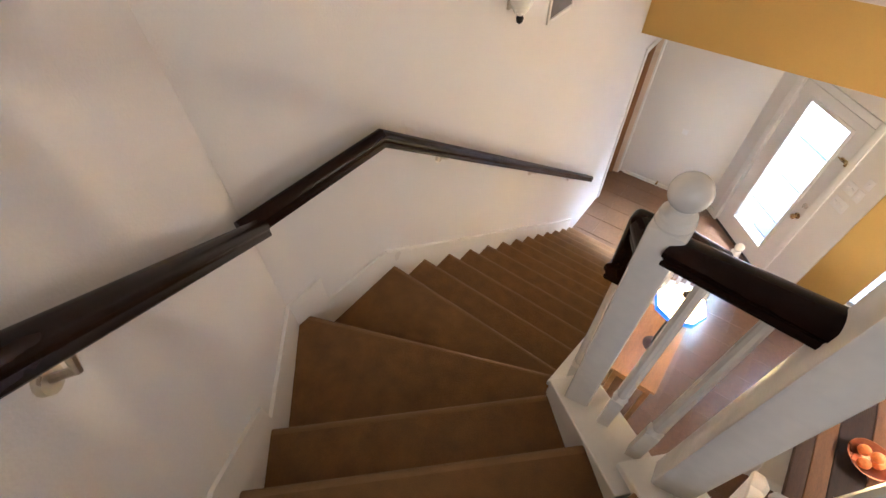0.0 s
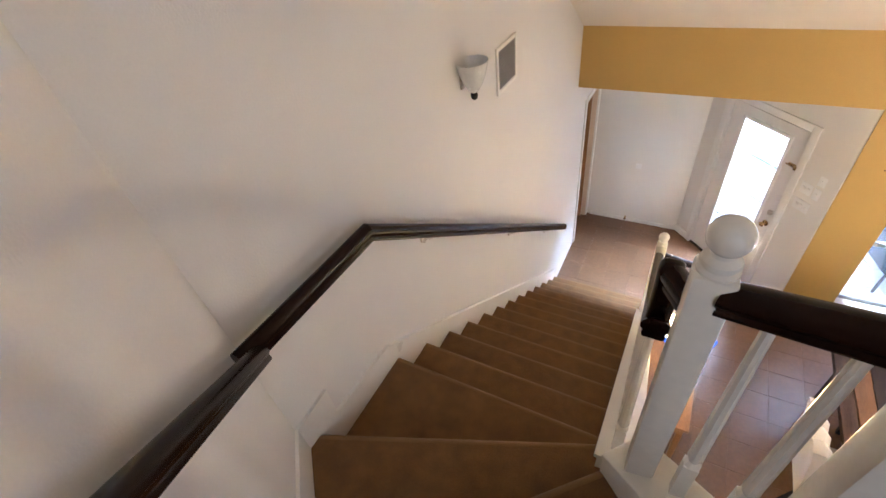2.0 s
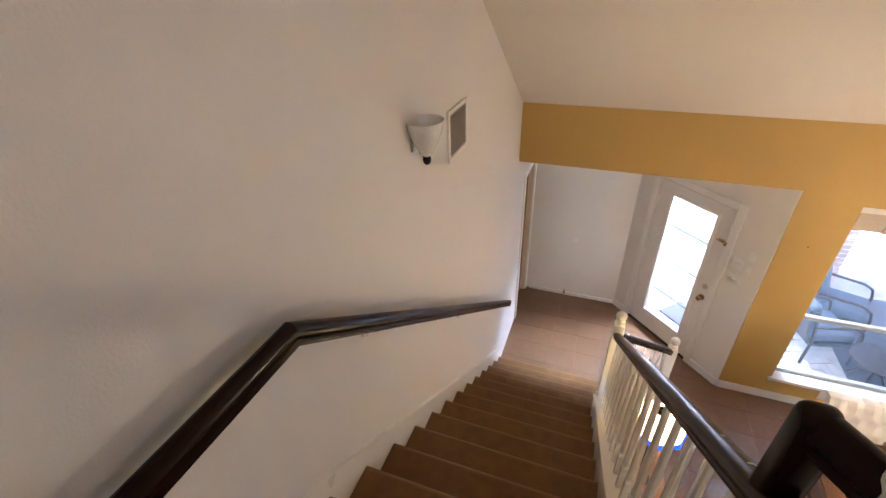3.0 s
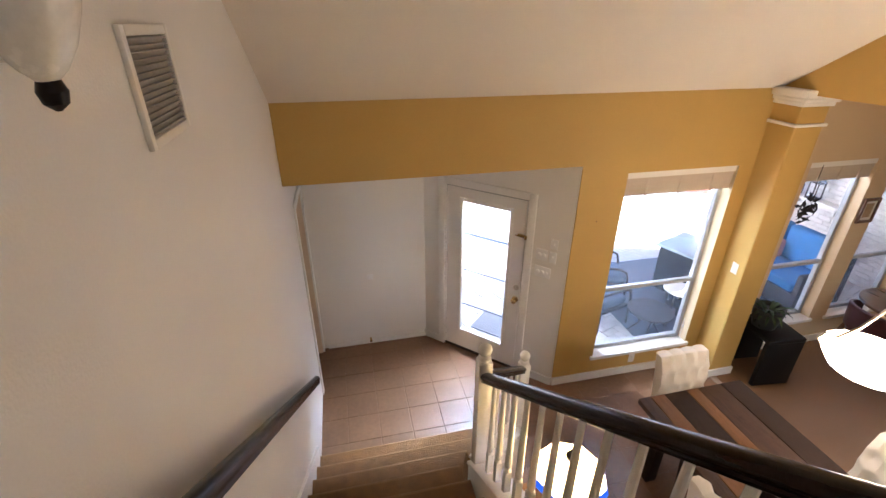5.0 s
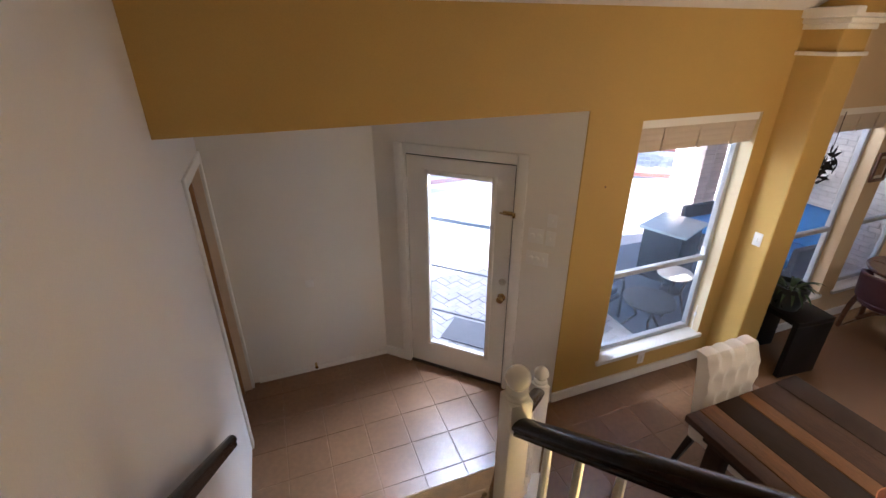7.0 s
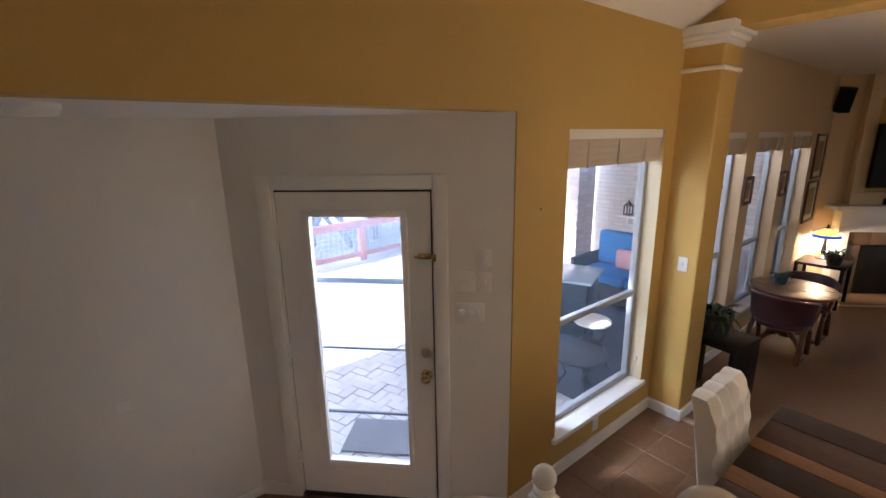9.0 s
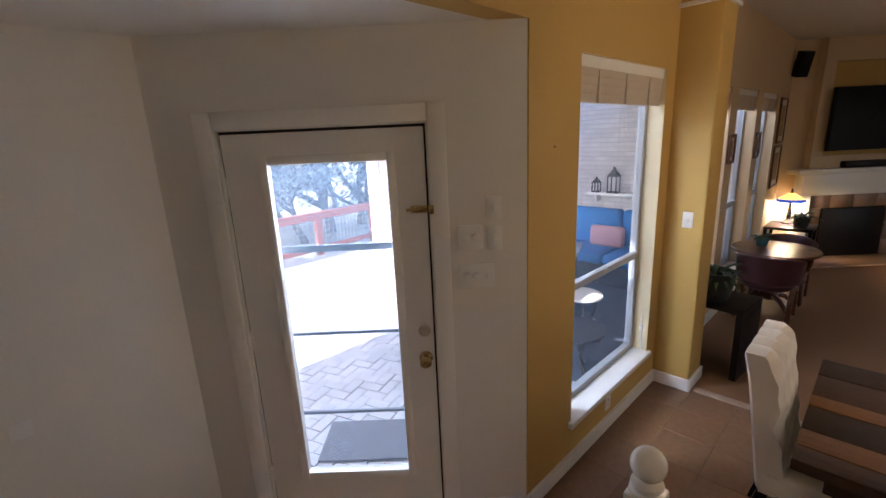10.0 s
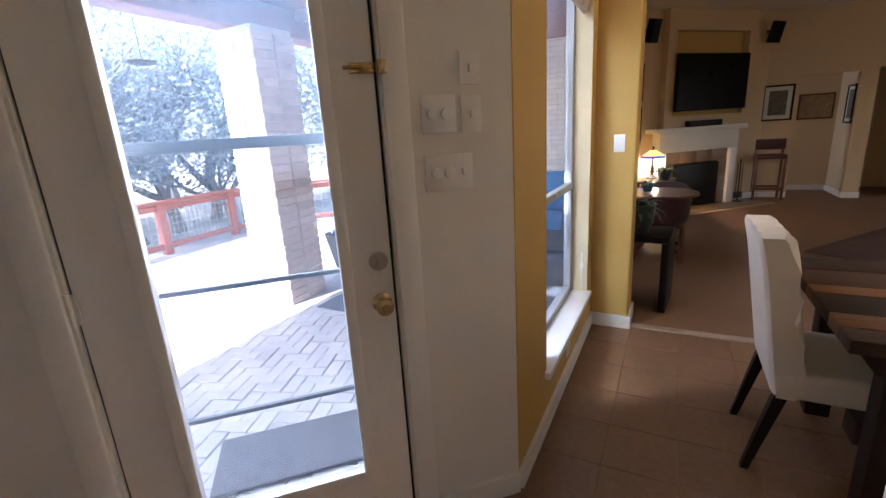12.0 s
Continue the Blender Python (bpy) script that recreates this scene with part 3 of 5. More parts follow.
def moulded(bm, a, b, w, h):
    """A rail with a rounded top, a side groove and a narrower foot; its top centre line runs from a to b."""
    a, b = Vector(a), Vector(b)
    side = Vector((b.y - a.y, a.x - b.x, 0)).normalized()
    half = [(0.5 * math.cos(q), -0.40 + 0.40 * math.sin(q)) for q in [radians(90 - 11.25 * k) for k in range(9)]]
    half += [(0.485, -0.53), (0.40, -0.62), (0.365, -0.70), (0.40, -0.80), (0.38, -0.94), (0.30, -1.0)]
    ring = half + [(-u, v) for u, v in reversed(half[1:])]
    ends = [[bm.verts.new(p + side * (u * w) + Vector((0, 0, v * h))) for u, v in ring] for p in (a, b)]
    n = len(ring)
    for i in range(n):
        bm.faces.new((ends[0][i], ends[0][(i + 1) % n], ends[1][(i + 1) % n], ends[1][i]))
    bm.faces.new(ends[0])
    bm.faces.new(list(reversed(ends[1])))
    bmesh.ops.recalc_face_normals(bm, faces=bm.faces)


def handrail(name, pts, label, w=0.062, h=0.062):
    t = thing(name, (0, 0, 0), label=label, category="handrail")
    for a, b in zip(pts, pts[1:]):
        bm = bmesh.new()
        moulded(bm, a, b, w, h)
        part("rail", bm, M_RAIL, t)
    return t


handrail("banister", [(XB, 1.13, RZ(1.13) - 0.02), (XB, 3.40, RZ(3.40))], "dark stained wooden banister on white balusters", 0.066, 0.07)
handrail("banister", [(1.20, 1.045, 3.745), (1.43, 0.915, 3.86)], "short dark stained banister between two newel posts", 0.066, 0.07)
handrail("banister", [(1.49, 0.88, 4.06), (1.62, 0.80, 4.12), (3.2, 0.84, 4.40)], "dark stained banister along the upper flight", 0.066, 0.07)
handrail("banister", [(XB + 0.02, 3.46, 1.74), (1.645, 4.04, 1.165)], "short dark stained banister at the stair foot", 0.066, 0.07)

gn = thing("banister_gooseneck", (0, 0, 0), label="dark stained wooden gooseneck joining the banister to the newel", category="handrail")
bm = bmesh.new()
box(bm, XB - 0.027, XB + 0.027, 1.145, 1.200, 3.42, 3.65, 0.018, seg=4)
part("neck", bm, M_RAIL, gn)
bm = bmesh.new()
moulded(bm, (XB + 0.004, 1.165, 3.652), (1.16, 1.09, 3.66), 0.056, 0.064)
part("level_rail", bm, M_RAIL, gn)


def bracket(x, y, z, dx, dy, parent):
    bm = bmesh.new()
    tube(bm, [(x + dx * 0.075, y + dy * 0.075, z - 0.03), (x + dx * 0.06, y + dy * 0.06, z - 0.075), (x + dx * 0.005, y + dy * 0.005, z - 0.095)], 0.008, 8)
    rod(bm, (x, y, z - 0.095), (x + dx * 0.012, y + dy * 0.012, z - 0.095), 0.026, 0.024, 14)
    part("bracket", bm, M_NICKEL, parent, "brushed metal rail bracket")


wr = handrail("wall_handrail", [(0.08, 0.70, 3.365), (0.075, 1.36, 3.345), (0.08, 4.441, 1.02)], "dark stained wooden handrail fixed along the white wall", 0.05, 0.085)
for by in (1.80, 2.95, 3.9):
    bracket(0.0, by, 3.345 - (by - 1.36) * 0.7546 - 0.02, 1, 0, wr)
wr2 = handrail("wall_handrail", [(0.09, 0.765, 3.335), (0.68, 0.175, 3.975), (1.2, -0.345, 4.53)], "dark stained wooden handrail along the angled white wall", 0.05, 0.085)
bracket(0.545, 0.20, 3.83, S2, S2, wr2)

# ---- trim ----
base = thing("baseboard", (0, 0, 0), label="white painted baseboards along the walls", category="baseboard", kind="structure")


def baseb(a, b, h=0.095):
    bm = bmesh.new()
    beam(bm, (*a, h), (*b, h), 0.022, h, 0.004)
    part("board", bm, M_TRIM, base, smooth=False)


baseb((0.06, 6.052), (1.256, 6.052), 0.05)
pd = lambda s, o=-0.008: tuple((DOOR @ Vector((s, o, 0))).xy)
baseb(pd(0.0), pd(0.215))
baseb(pd(1.285), pd(DL))
baseb((2.42, YW - 0.008), (4.18, YW - 0.008))
baseb((4.172, YW), (4.172, 4.632))
baseb((4.165, 4.632), (4.48, 4.632))
baseb((4.47, LW - 0.008), (8.5, LW - 0.008))
pf = lambda s, o=0.01: tuple((FIRE @ Vector((s, o, 0))).xy)
baseb(pf(2.3), pf(2.94))
baseb((10.591, 2.62), (10.591, 3.04))
baseb((10.591, -3), (10.591, 0.55))
baseb((10.591, 1.63), (10.591, 1.87))
baseb((10.6, 1.868), (11.55, 1.868))
baseb((11.542, 1.88), (11.542, 4.0))

d2 = thing("door_2", (0, 0, 0), label="white cased doorway with an orange wood edge beside the stairs", category="doorway", kind="structure")
part("door_frame", boxes((-0.005, 0.016, 5.295, 5.365, 0, 2.135), (-0.005, 0.016, 5.995, 6.058, 0, 2.135), (-0.005, 0.016, 5.365, 5.995, 2.065, 2.135), bev=0.005), M_TRIM, d2, "white painted casing")
part("jamb", boxes((-0.125, -0.004, 5.985, 6.003, 0, 2.065), (-0.125, -0.004, 5.357, 5.372, 0, 2.065), (-0.125, -0.004, 5.372, 5.985, 2.055, 2.072)), mat("cream_jamb", (0.70, 0.56, 0.40), 0.4, 0.03, 4, 0.001), d2, "cream jamb")
part("door_leaf", boxes((-0.72, -0.06, 5.93, 5.968, 0.01, 2.05), bev=0.004), M_OAK, d2, "orange wooden door leaf standing open")

# ---- patio door ----
door = thing("door_1", (0, 0, 0), label="white patio door with one tall glass light and brass knob, closed", category="door", kind="structure")
door.matrix_basis = DOOR
part("door_frame", boxes((D0 - 0.075, D0 + 0.004, -0.02, 0.0, 0, 2.125), (D1 - 0.004, D1 + 0.075, -0.02, 0.0, 0, 2.125), (D0 + 0.004, D1 - 0.004, -0.02, 0.0, 2.05, 2.125), bev=0.006), M_TRIM, door, "white moulded casing")
part("jamb", boxes((D0, D0 + 0.012, 0.0, 0.13, 0, 2.055), (D1 - 0.012, D1, 0.0, 0.13, 0, 2.055), (D0, D1, 0.0, 0.13, 2.043, 2.055)), M_TRIM, door)
part("threshold", boxes((D0, D1, 0.0, 0.15, -0.02, 0.025), bev=0.004), M_IRON, door, "dark metal threshold")
g0, g1, gz0, gz1 = 0.494, 1.028, 0.288, 1.895
bm = boxes((D0 + 0.020, g0, 0.012, 0.052, 0.028, 2.030), (g1, D1 - 0.022, 0.012, 0.052, 0.028, 2.030), (g0, g1, 0.012, 0.052, 0.028, gz0), (g0, g1, 0.012, 0.052, gz1, 2.030))
slab = part("door_slab", bm, M_TRIM, door, smooth=False)
e = 0.035
part("glazing_bead", boxes((g0 - e, g0 + 0.004, 0.0, 0.014, gz0 - e, gz1 + e), (g1 - 0.004, g1 + e, 0.0, 0.014, gz0 - e, gz1 + e), (g0 + 0.004, g1 - 0.004, 0.0, 0.014, gz0 - e, gz0 + 0.004), (g0 + 0.004, g1 - 0.004, 0.0, 0.014, gz1 - 0.004, gz1 + e), bev=0.006), M_TRIM, slab)
pane = part("pane", boxes((g0, g1, 0.03, 0.036, gz0, gz1)), M_GLASS, door)
pane.visible_shadow = False
# black strips close the gap round the slab and stand for its shade
part("gap_shade", boxes((D0 + 0.011, D0 + 0.021, 0.024, 0.05, 0.026, 2.045), (D1 - 0.023, D1 - 0.011, 0.024, 0.05, 0.026, 2.045), (D0 + 0.021, D1 - 0.023, 0.024, 0.05, 2.029, 2.045)), M_BLACK, door, "black strip for the shade in the door gap")
M_BAR = mat("grey_screen_bar", (0.16, 0.17, 0.19), 0.5, 0.1, 6, 0.0)
for mz, mh in ((1.478, 0.034), (1.028, 0.016), (0.567, 0.016)):
    part("screen_bar", boxes((0.40, 1.11, 0.122, 0.138, mz - mh / 2, mz + mh / 2), bev=0.002), M_BAR, door, "grey storm door bar")
for hz in (1.80, 1.06, 0.30):
    bm = bmesh.new()
    rod(bm, (D0 + 0.012, -0.004, hz - 0.05), (D0 + 0.012, -0.004, hz + 0.05), 0.008, None, 10)
    box(bm, D0 + 0.004, D0 + 0.03, 0.0, 0.008, hz - 0.045, hz + 0.045)
    part("hinge", bm, M_TRIM, door, "painted hinge")
kx = 1.15
TO_ROOM = Matrix.Rotation(radians(90), 4, 'X')
bm = bmesh.new()
lathe(bm, [(0.034, 0), (0.034, 0.006), (0.014, 0.012), (0.012, 0.03), (0.022, 0.038), (0.029, 0.05), (0.028, 0.062), (0.016, 0.07)], 24, Matrix.Translation((kx, 0.012, 0.93)) @ TO_ROOM)
part("knob", bm, M_BRASS, door, "polished brass door knob")
bm = bmesh.new()
lathe(bm, [(0.031, 0), (0.031, 0.008), (0.024, 0.014)], 24, Matrix.Translation((kx, 0.012, 1.075)) @ TO_ROOM)
box(bm, kx - 0.005, kx + 0.005, -0.022, 0.0, 1.058, 1.092, 0.002)
part("deadbolt", bm, M_NICKEL, door, "round metal deadbolt with thumb turn")
bm = bmesh.new()
box(bm, kx - 0.03, kx + 0.045, -0.006, 0.012, 1.655, 1.685, 0.003)
rod(bm, (kx - 0.05, -0.012, 1.67), (kx + 0.01, -0.012, 1.67), 0.006)
box(bm, kx + 0.05, kx + 0.075, -0.03, -0.018, 1.65, 1.69, 0.002)
part("latch", bm, M_BRASS, door, "brass swing latch")


def plate(name, m, w, h, knobs, label, kind="toggle"):
    t = thing(name, (0, 0, 0), label=label, category="light switch")
    t.matrix_basis = m
    part("plate", boxes((-w / 2, w / 2, -0.006, 0.0, -h / 2, h / 2), bev=0.002), M_PLASTIC, t)
    for kx_, kz_, typ in knobs:
        bm = bmesh.new()
        if typ == "k":
            lathe(bm, [(0.019, 0), (0.018, 0.012), (0.012, 0.014)], 20, Matrix.Translation((kx_, -0.005, kz_)) @ TO_ROOM)
            part("dimmer_knob", bm, M_PLASTIC, t)
        else:
            box(bm, kx_ - 0.006, kx_ + 0.006, -0.016, -0.004, kz_ - 0.012, kz_ + 0.012, 0.002)
            part("toggle", bm, M_PLASTIC, t)
    return t


W = lambda s, z: DOOR @ Matrix.Translation((s, -0.001, z))
plate("light_switch", W(1.385, 1.53), 0.115, 0.115, [(-0.022, 0, "k"), (0.024, 0, "k")], "white switch plate with two round dimmer knobs")
plate("light_switch", W(1.495, 1.665), 0.07, 0.10, [(0, 0, "t")], "white single toggle switch plate")
plate("light_switch", W(1.495, 1.525), 0.07, 0.115, [(0, 0, "t")], "white single toggle switch plate")
plate("light_switch", W(1.41, 1.345), 0.165, 0.115, [(-0.045, 0, "k"), (0.0, 0, "k"), (0.048, 0, "t")], "white triple switch plate with two dimmer knobs")
plate("light_switch", Matrix.Translation((4.18, 4.745, 1.33)) @ Matrix.Rotation(radians(-90), 4, 'Z'), 0.07, 0.115, [(0, 0, "t")], "white toggle switch plate on the ochre pilaster")
t = plate("wall_outlet", Matrix.Translation((3.364, YW, 0.2)), 0.07, 0.115, [(0, 0.02, "t"), (0, -0.02, "t")], "white wall outlet plate low on the ochre wall")
t["category"] = "outlet"
t = plate("wall_outlet", Matrix.Translation((0.62, 6.06, 0.93)), 0.07, 0.07, [], "small blank white cover plate on the nook wall")
t["category"] = "cover plate"
bm = bmesh.new()
lathe(bm, [(0.012, 0), (0.012, 0.05), (0.016, 0.052), (0.016, 0.062)], 12, Matrix.Translation((0.57, 6.052, 0.07)) @ TO_ROOM)
tagged(part("door_stop", bm, M_BRASS), "small brass door stop on the nook baseboard", "door stop")
bm = bmesh.new()
lathe(bm, [(0.007, 0), (0.005, 0.004)], 10, Matrix.Translation((2.638, YW, 1.914)) @ TO_ROOM)
tagged(part("wall_hook", bm, M_WALNUT), "small brown nail hole plug in the ochre wall", "hook")
bm = bmesh.new()
lathe(bm, [(0.07, 2.437), (0.07, 2.42), (0.058, 2.40), (0.04, 2.398)], 24, Matrix.Translation((0.57, 5.24, 0)))
tagged(part("smoke_detector", bm, M_PLASTIC), "round white smoke detector under the nook ceiling", "smoke detector")


# ---- windows ----
def window(name, a, b, z0, z1, y, depth, mid, label, paint, sill_out=0.07):
    t = thing(name, (0, 0, 0), label=label, category="window", kind="structure")
    yo = y + depth - 0.05
    f = 0.045
    part("window_frame", boxes((a, a + f, yo, yo + 0.05, z0, z1), (b - f, b, yo, yo + 0.05, z0, z1), (a + f, b - f, yo, yo + 0.05, z0, z0 + f), (a + f, b - f, yo, yo + 0.05, z1 - f, z1), bev=0.004), M_SASH, t, "pale grey metal window frame")
    part("sash_rail", boxes((a + f, b - f, yo - 0.012, yo + 0.03, mid - 0.025, mid + 0.02), bev=0.004), M_SASH, t, "pale meeting rail")
    part("sash_lock", boxes(((a + b) / 2 - 0.03, (a + b) / 2 + 0.03, yo - 0.022, yo - 0.012, mid, mid + 0.015), bev=0.002), M_NICKEL, t)
    for zz0, zz1 in ((z0 + f, mid - 0.025), (mid + 0.02, z1 - f)):
        p = part("pane", boxes((a + f, b - f, yo + 0.02, yo + 0.026, zz0, zz1)), M_GLASS, t)
        p.visible_shadow = False
    part("window_sill", boxes((a - 0.03, b + 0.03, y - sill_out * 0.4, yo, z0 - 0.035, z0 + 0.004), bev=0.006), M_TRIM, t, "white sill board")
    part("reveal", boxes((b - 0.001, b + 0.002, y + 0.002, yo, z0 + 0.004, z1), (a - 0.002, a + 0.001, y + 0.002, yo, z0 + 0.004, z1), (a, b, y + 0.002, yo, z1 - 0.002, z1 + 0.001)), paint, t, "painted reveal")
    return t


def blind(a, b, y, z0, z1, label):
    t = thing("roman_blind", (0, 0, 0), label=label, category="blind", group="gathered blinds")
    part("head_rail", boxes((a, b, y - 0.03, y + 0.03, z1 - 0.045, z1 + 0.02), bev=0.005), M_TRIM, t)
    n, h = 4, (z1 - 0.045 - z0) / 4
    for i in range(n):
        bm = bmesh.new()
        box(bm, a + 0.01, b - 0.01, y - 0.018 - 0.003 * i, y + 0.02, z0 + i * h, z0 + (i + 1) * h + 0.01, 0.008)
        part("fold", bm, M_BLIND, t)
    for cx in (a + (b - a) * 0.2, a + (b - a) * 0.5, a + (b - a) * 0.8):
        part("tape", boxes((cx - 0.012, cx + 0.012, y - 0.032, y - 0.016, z0, z1 - 0.05)), M_BLIND, t)
    return t


window("window_1", W0, W1, 0.31, 2.35, YW, 0.16, 1.08, "tall white double-hung window in the ochre wall", M_YELLOW_LIT)
blind(W0 + 0.005, W1 - 0.005, YW + 0.045, 2.12, 2.335, "beige fabric blind gathered at the top of the window")
bm = bmesh.new()
tube(bm, [(3.955, YW + 0.03, 0.62), (3.96, YW + 0.03, 0.50), (3.95, YW + 0.025, 0.42), (3.965, YW + 0.025, 0.34)], 0.004, 6)
box(bm, 3.948, 3.968, YW + 0.02, YW + 0.04, 0.50, 0.54, 0.004)
tagged(part("blind_cord", bm, M_PLASTIC), "white hanging blind cord with a small cleat", "cord")
for i, (a, b) in enumerate(LWIN):
    window("window_%d" % (i + 2), a, b, 0.36, 2.32, LW, 0.16, 1.09, "tall white living room window", M_TAN)
    blind(a + 0.005, b - 0.005, LW + 0.045, 2.115, 2.305, "beige fabric blind gathered at the top of a living room window")


# ---- things on the stair wall ----
sc = thing("wall_sconce", (0.0, 2.40, 3.42), label="frosted glass bowl sconce with a dark finial on the white wall", category="wall lamp")
bm = bmesh.new()
prof = [(0.012, 0.0), (0.05, 0.028), (0.088, 0.075), (0.118, 0.135), (0.140, 0.20), (0.148, 0.23), (0.143, 0.23), (0.134, 0.20), (0.112, 0.137), (0.082, 0.08), (0.03, 0.036)]
lathe(bm, prof, 24, Matrix.Translation((0.06, 0, 0)) @ Matrix.Diagonal((0.55, 0.62, 0.72, 1)))
part("glass_bowl", bm, M_FROST, sc)
bm = bmesh.new()
lathe(bm, [(0.004, -0.035), (0.016, -0.025), (0.02, -0.008), (0.014, 0.012)], 14, Matrix.Translation((0.06, 0, 0)))
part("finial", bm, M_BLACK, sc, "dark finial")
bm = bmesh.new()
box(bm, 0, 0.014, -0.04, 0.04, 0.03, 0.12, 0.005)
rod(bm, (0.01, 0, 0.08), (0.06, 0, 0.05), 0.01)
part("back_plate", bm, M_NICKEL, sc)
vent = thing("wall_vent", (0.0, 2.98, 3.36), label="white framed return air vent with grey slats", category="vent")
part("frame", boxes((0, 0.014, -0.16, -0.135, -0.14, 0.14), (0, 0.014, 0.135, 0.16, -0.14, 0.14), (0, 0.014, -0.135, 0.135, 0.115, 0.14), (0, 0.014, -0.135, 0.135, -0.14, -0.115), bev=0.003), M_TRIM, vent)
part("backing", boxes((0, 0.002, -0.135, 0.135, -0.115, 0.115)), M_VENT, vent)
for i in range(15):
    z = -0.108 + i * 0.0154
    part("slat", boxes((0.001, 0.011, -0.135, 0.135, z - 0.002, z + 0.0035), m=Matrix.Identity(4)), M_VENT, vent)


# ---- dining area ----
table = thing("dining_table", (0, 0, 0), label="long rustic dining table of mixed dark and pale planks", category="table")
xs = [2.63, 2.74, 2.87, 3.08, 3.19, 3.42, 3.62]
for i, k in enumerate([2, 1, 0, 1, 2, 3]):
    bm = bmesh.new()
    box(bm, xs[i] + 0.002, xs[i + 1] - 0.002, 1.75, 3.88, 0.715, 0.765 + 0.002 * (i % 2), 0.005)
    part("plank", bm, M_PLANK[k], table)
part("apron", boxes((2.70, 3.55, 1.85, 3.78, 0.62, 0.715), bev=0.004), M_PLANK[0], table)
for lx in (2.76, 3.49):
    for ly in (1.92, 3.70):
        part("leg", boxes((lx - 0.05, lx + 0.05, ly - 0.05, ly + 0.05, 0, 0.62), bev=0.006), M_PLANK[0], table)
part("stretcher", boxes((3.06, 3.19, 1.95, 3.68, 0.12, 0.22), bev=0.005), M_PLANK[0], table)


def dining_chair(loc, rz):
    t = thing("dining_chair", loc, rz, "cream tufted upholstered dining chair with dark wooden legs", "chair", "chairs round the dining table")
    w, h0, h1 = 0.46, 0.37, 1.02
    # buttoned back: a closed shell of two grids, front face buttoned
    bm = bmesh.new()
    nu, nv = 32, 40
    front, rear = [], []
    for j in range(nv + 1):
        v = j / nv
        fr, re = [], []
        for i in range(nu + 1):
            u = i / nu
            x = (u - 0.5) * w
            roll = 0.012 * max(0, (v - 0.75) / 0.25) ** 2
            z = h0 + v * (h1 - h0)
            pu, pv = u * 4, v * 4.5
            d = 1e9
            for a in range(5):
                for b in range(6):
                    off = 0.5 if b % 2 else 0.0
                    d = min(d, (pu - a - off) ** 2 + (pv - b - 0.25) ** 2)
            puff = 0.030 * min(1, math.sqrt(d) * 1.6)
            edge = min(u, 1 - u, v * 1.5, 1 - v) * 14
            puff -= 0.026 * max(0, 1 - min(1 - v, v * 2) * 17) ** 2 + 0.008 * max(0, 1 - edge * 1.2) ** 2
            lean = 0.10 * v
            fr.append(bm.verts.new((x, 0.060 + puff - lean, z + 0.012 * v * abs(math.sin(math.pi * pu)))))
            re.append(bm.verts.new((x, -0.035 - lean - roll + 0.016 * max(0, 1 - edge * 1.2) ** 2, z + 0.012 * v * abs(math.sin(math.pi * pu)))))
        front.append(fr)
        rear.append(re)
    for j in range(nv):
        for i in range(nu):
            bm.faces.new((front[j][i + 1], front[j][i], front[j + 1][i], front[j + 1][i + 1]))
            bm.faces.new((rear[j][i], rear[j][i + 1], rear[j + 1][i + 1], rear[j + 1][i]))
        bm.faces.new((front[j][0], rear[j][0], rear[j + 1][0], front[j + 1][0]))
        bm.faces.new((rear[j][nu], front[j][nu], front[j + 1][nu], rear[j + 1][nu]))
    for i in range(nu):
        bm.faces.new((front[nv][i + 1], front[nv][i], rear[nv][i], rear[nv][i + 1]))
        bm.faces.new((front[0][i], front[0][i + 1], rear[0][i + 1], rear[0][i]))
    bmesh.ops.recalc_face_normals(bm, faces=bm.faces)
    part("backrest", bm, M_LINEN, t)
    bm = bmesh.new()
    box(bm, -w / 2 - 0.005, w / 2 + 0.005, -0.03, 0.47, 0.37, 0.49, 0.03, seg=4)
    part("seat", bm, M_LINEN, t)
    for sx in (-1, 1):
        for (y0, y1) in ((0.0, -0.09), (0.42, 0.44)):
            bm = bmesh.new()
            a = (sx * (w / 2 - 0.03), y0, 0.38)
            b = (sx * (w / 2 - 0.03), y1, 0.0)
            m0 = [(-0.023, -0.023), (0.023, -0.023), (0.023, 0.023), (-0.023, 0.023)]
            lo = [bm.verts.new((b[0] + 0.65 * p, b[1] + 0.65 * q, b[2])) for p, q in m0]
            hi = [bm.verts.new((a[0] + p, a[1] + q, a[2])) for p, q in m0]
            for i in range(4):
                bm.faces.new((lo[i], lo[(i + 1) % 4], hi[(i + 1) % 4], hi[i]))
            bm.faces.new(list(reversed(lo)))
            bm.faces.new(hi)
            part("leg", bm, M_BLACK, t, "dark tapered leg", smooth=False)
    return t


dc = dining_chair((3.12, 3.97, 0), 180)
copy_thing(dc, pose(2.47, 2.80, 0, 0, 0, -90))
copy_thing(dc, pose(2.47, 2.05, 0, 0, 0, -90))
copy_thing(dc, pose(3.80, 2.80, 0, 0, 0, 90))
fb = thing("fruit_bowl", (3.04, 2.97, 0.768), label="copper bowl of orange fruit on the dining table", category="bowl")
bm = bmesh.new()
lathe(bm, [(0.05, 0), (0.06, 0.006), (0.11, 0.04), (0.15, 0.09), (0.145, 0.09), (0.105, 0.045), (0.03, 0.012)], 28)
part("bowl", bm, M_COPPER, fb)
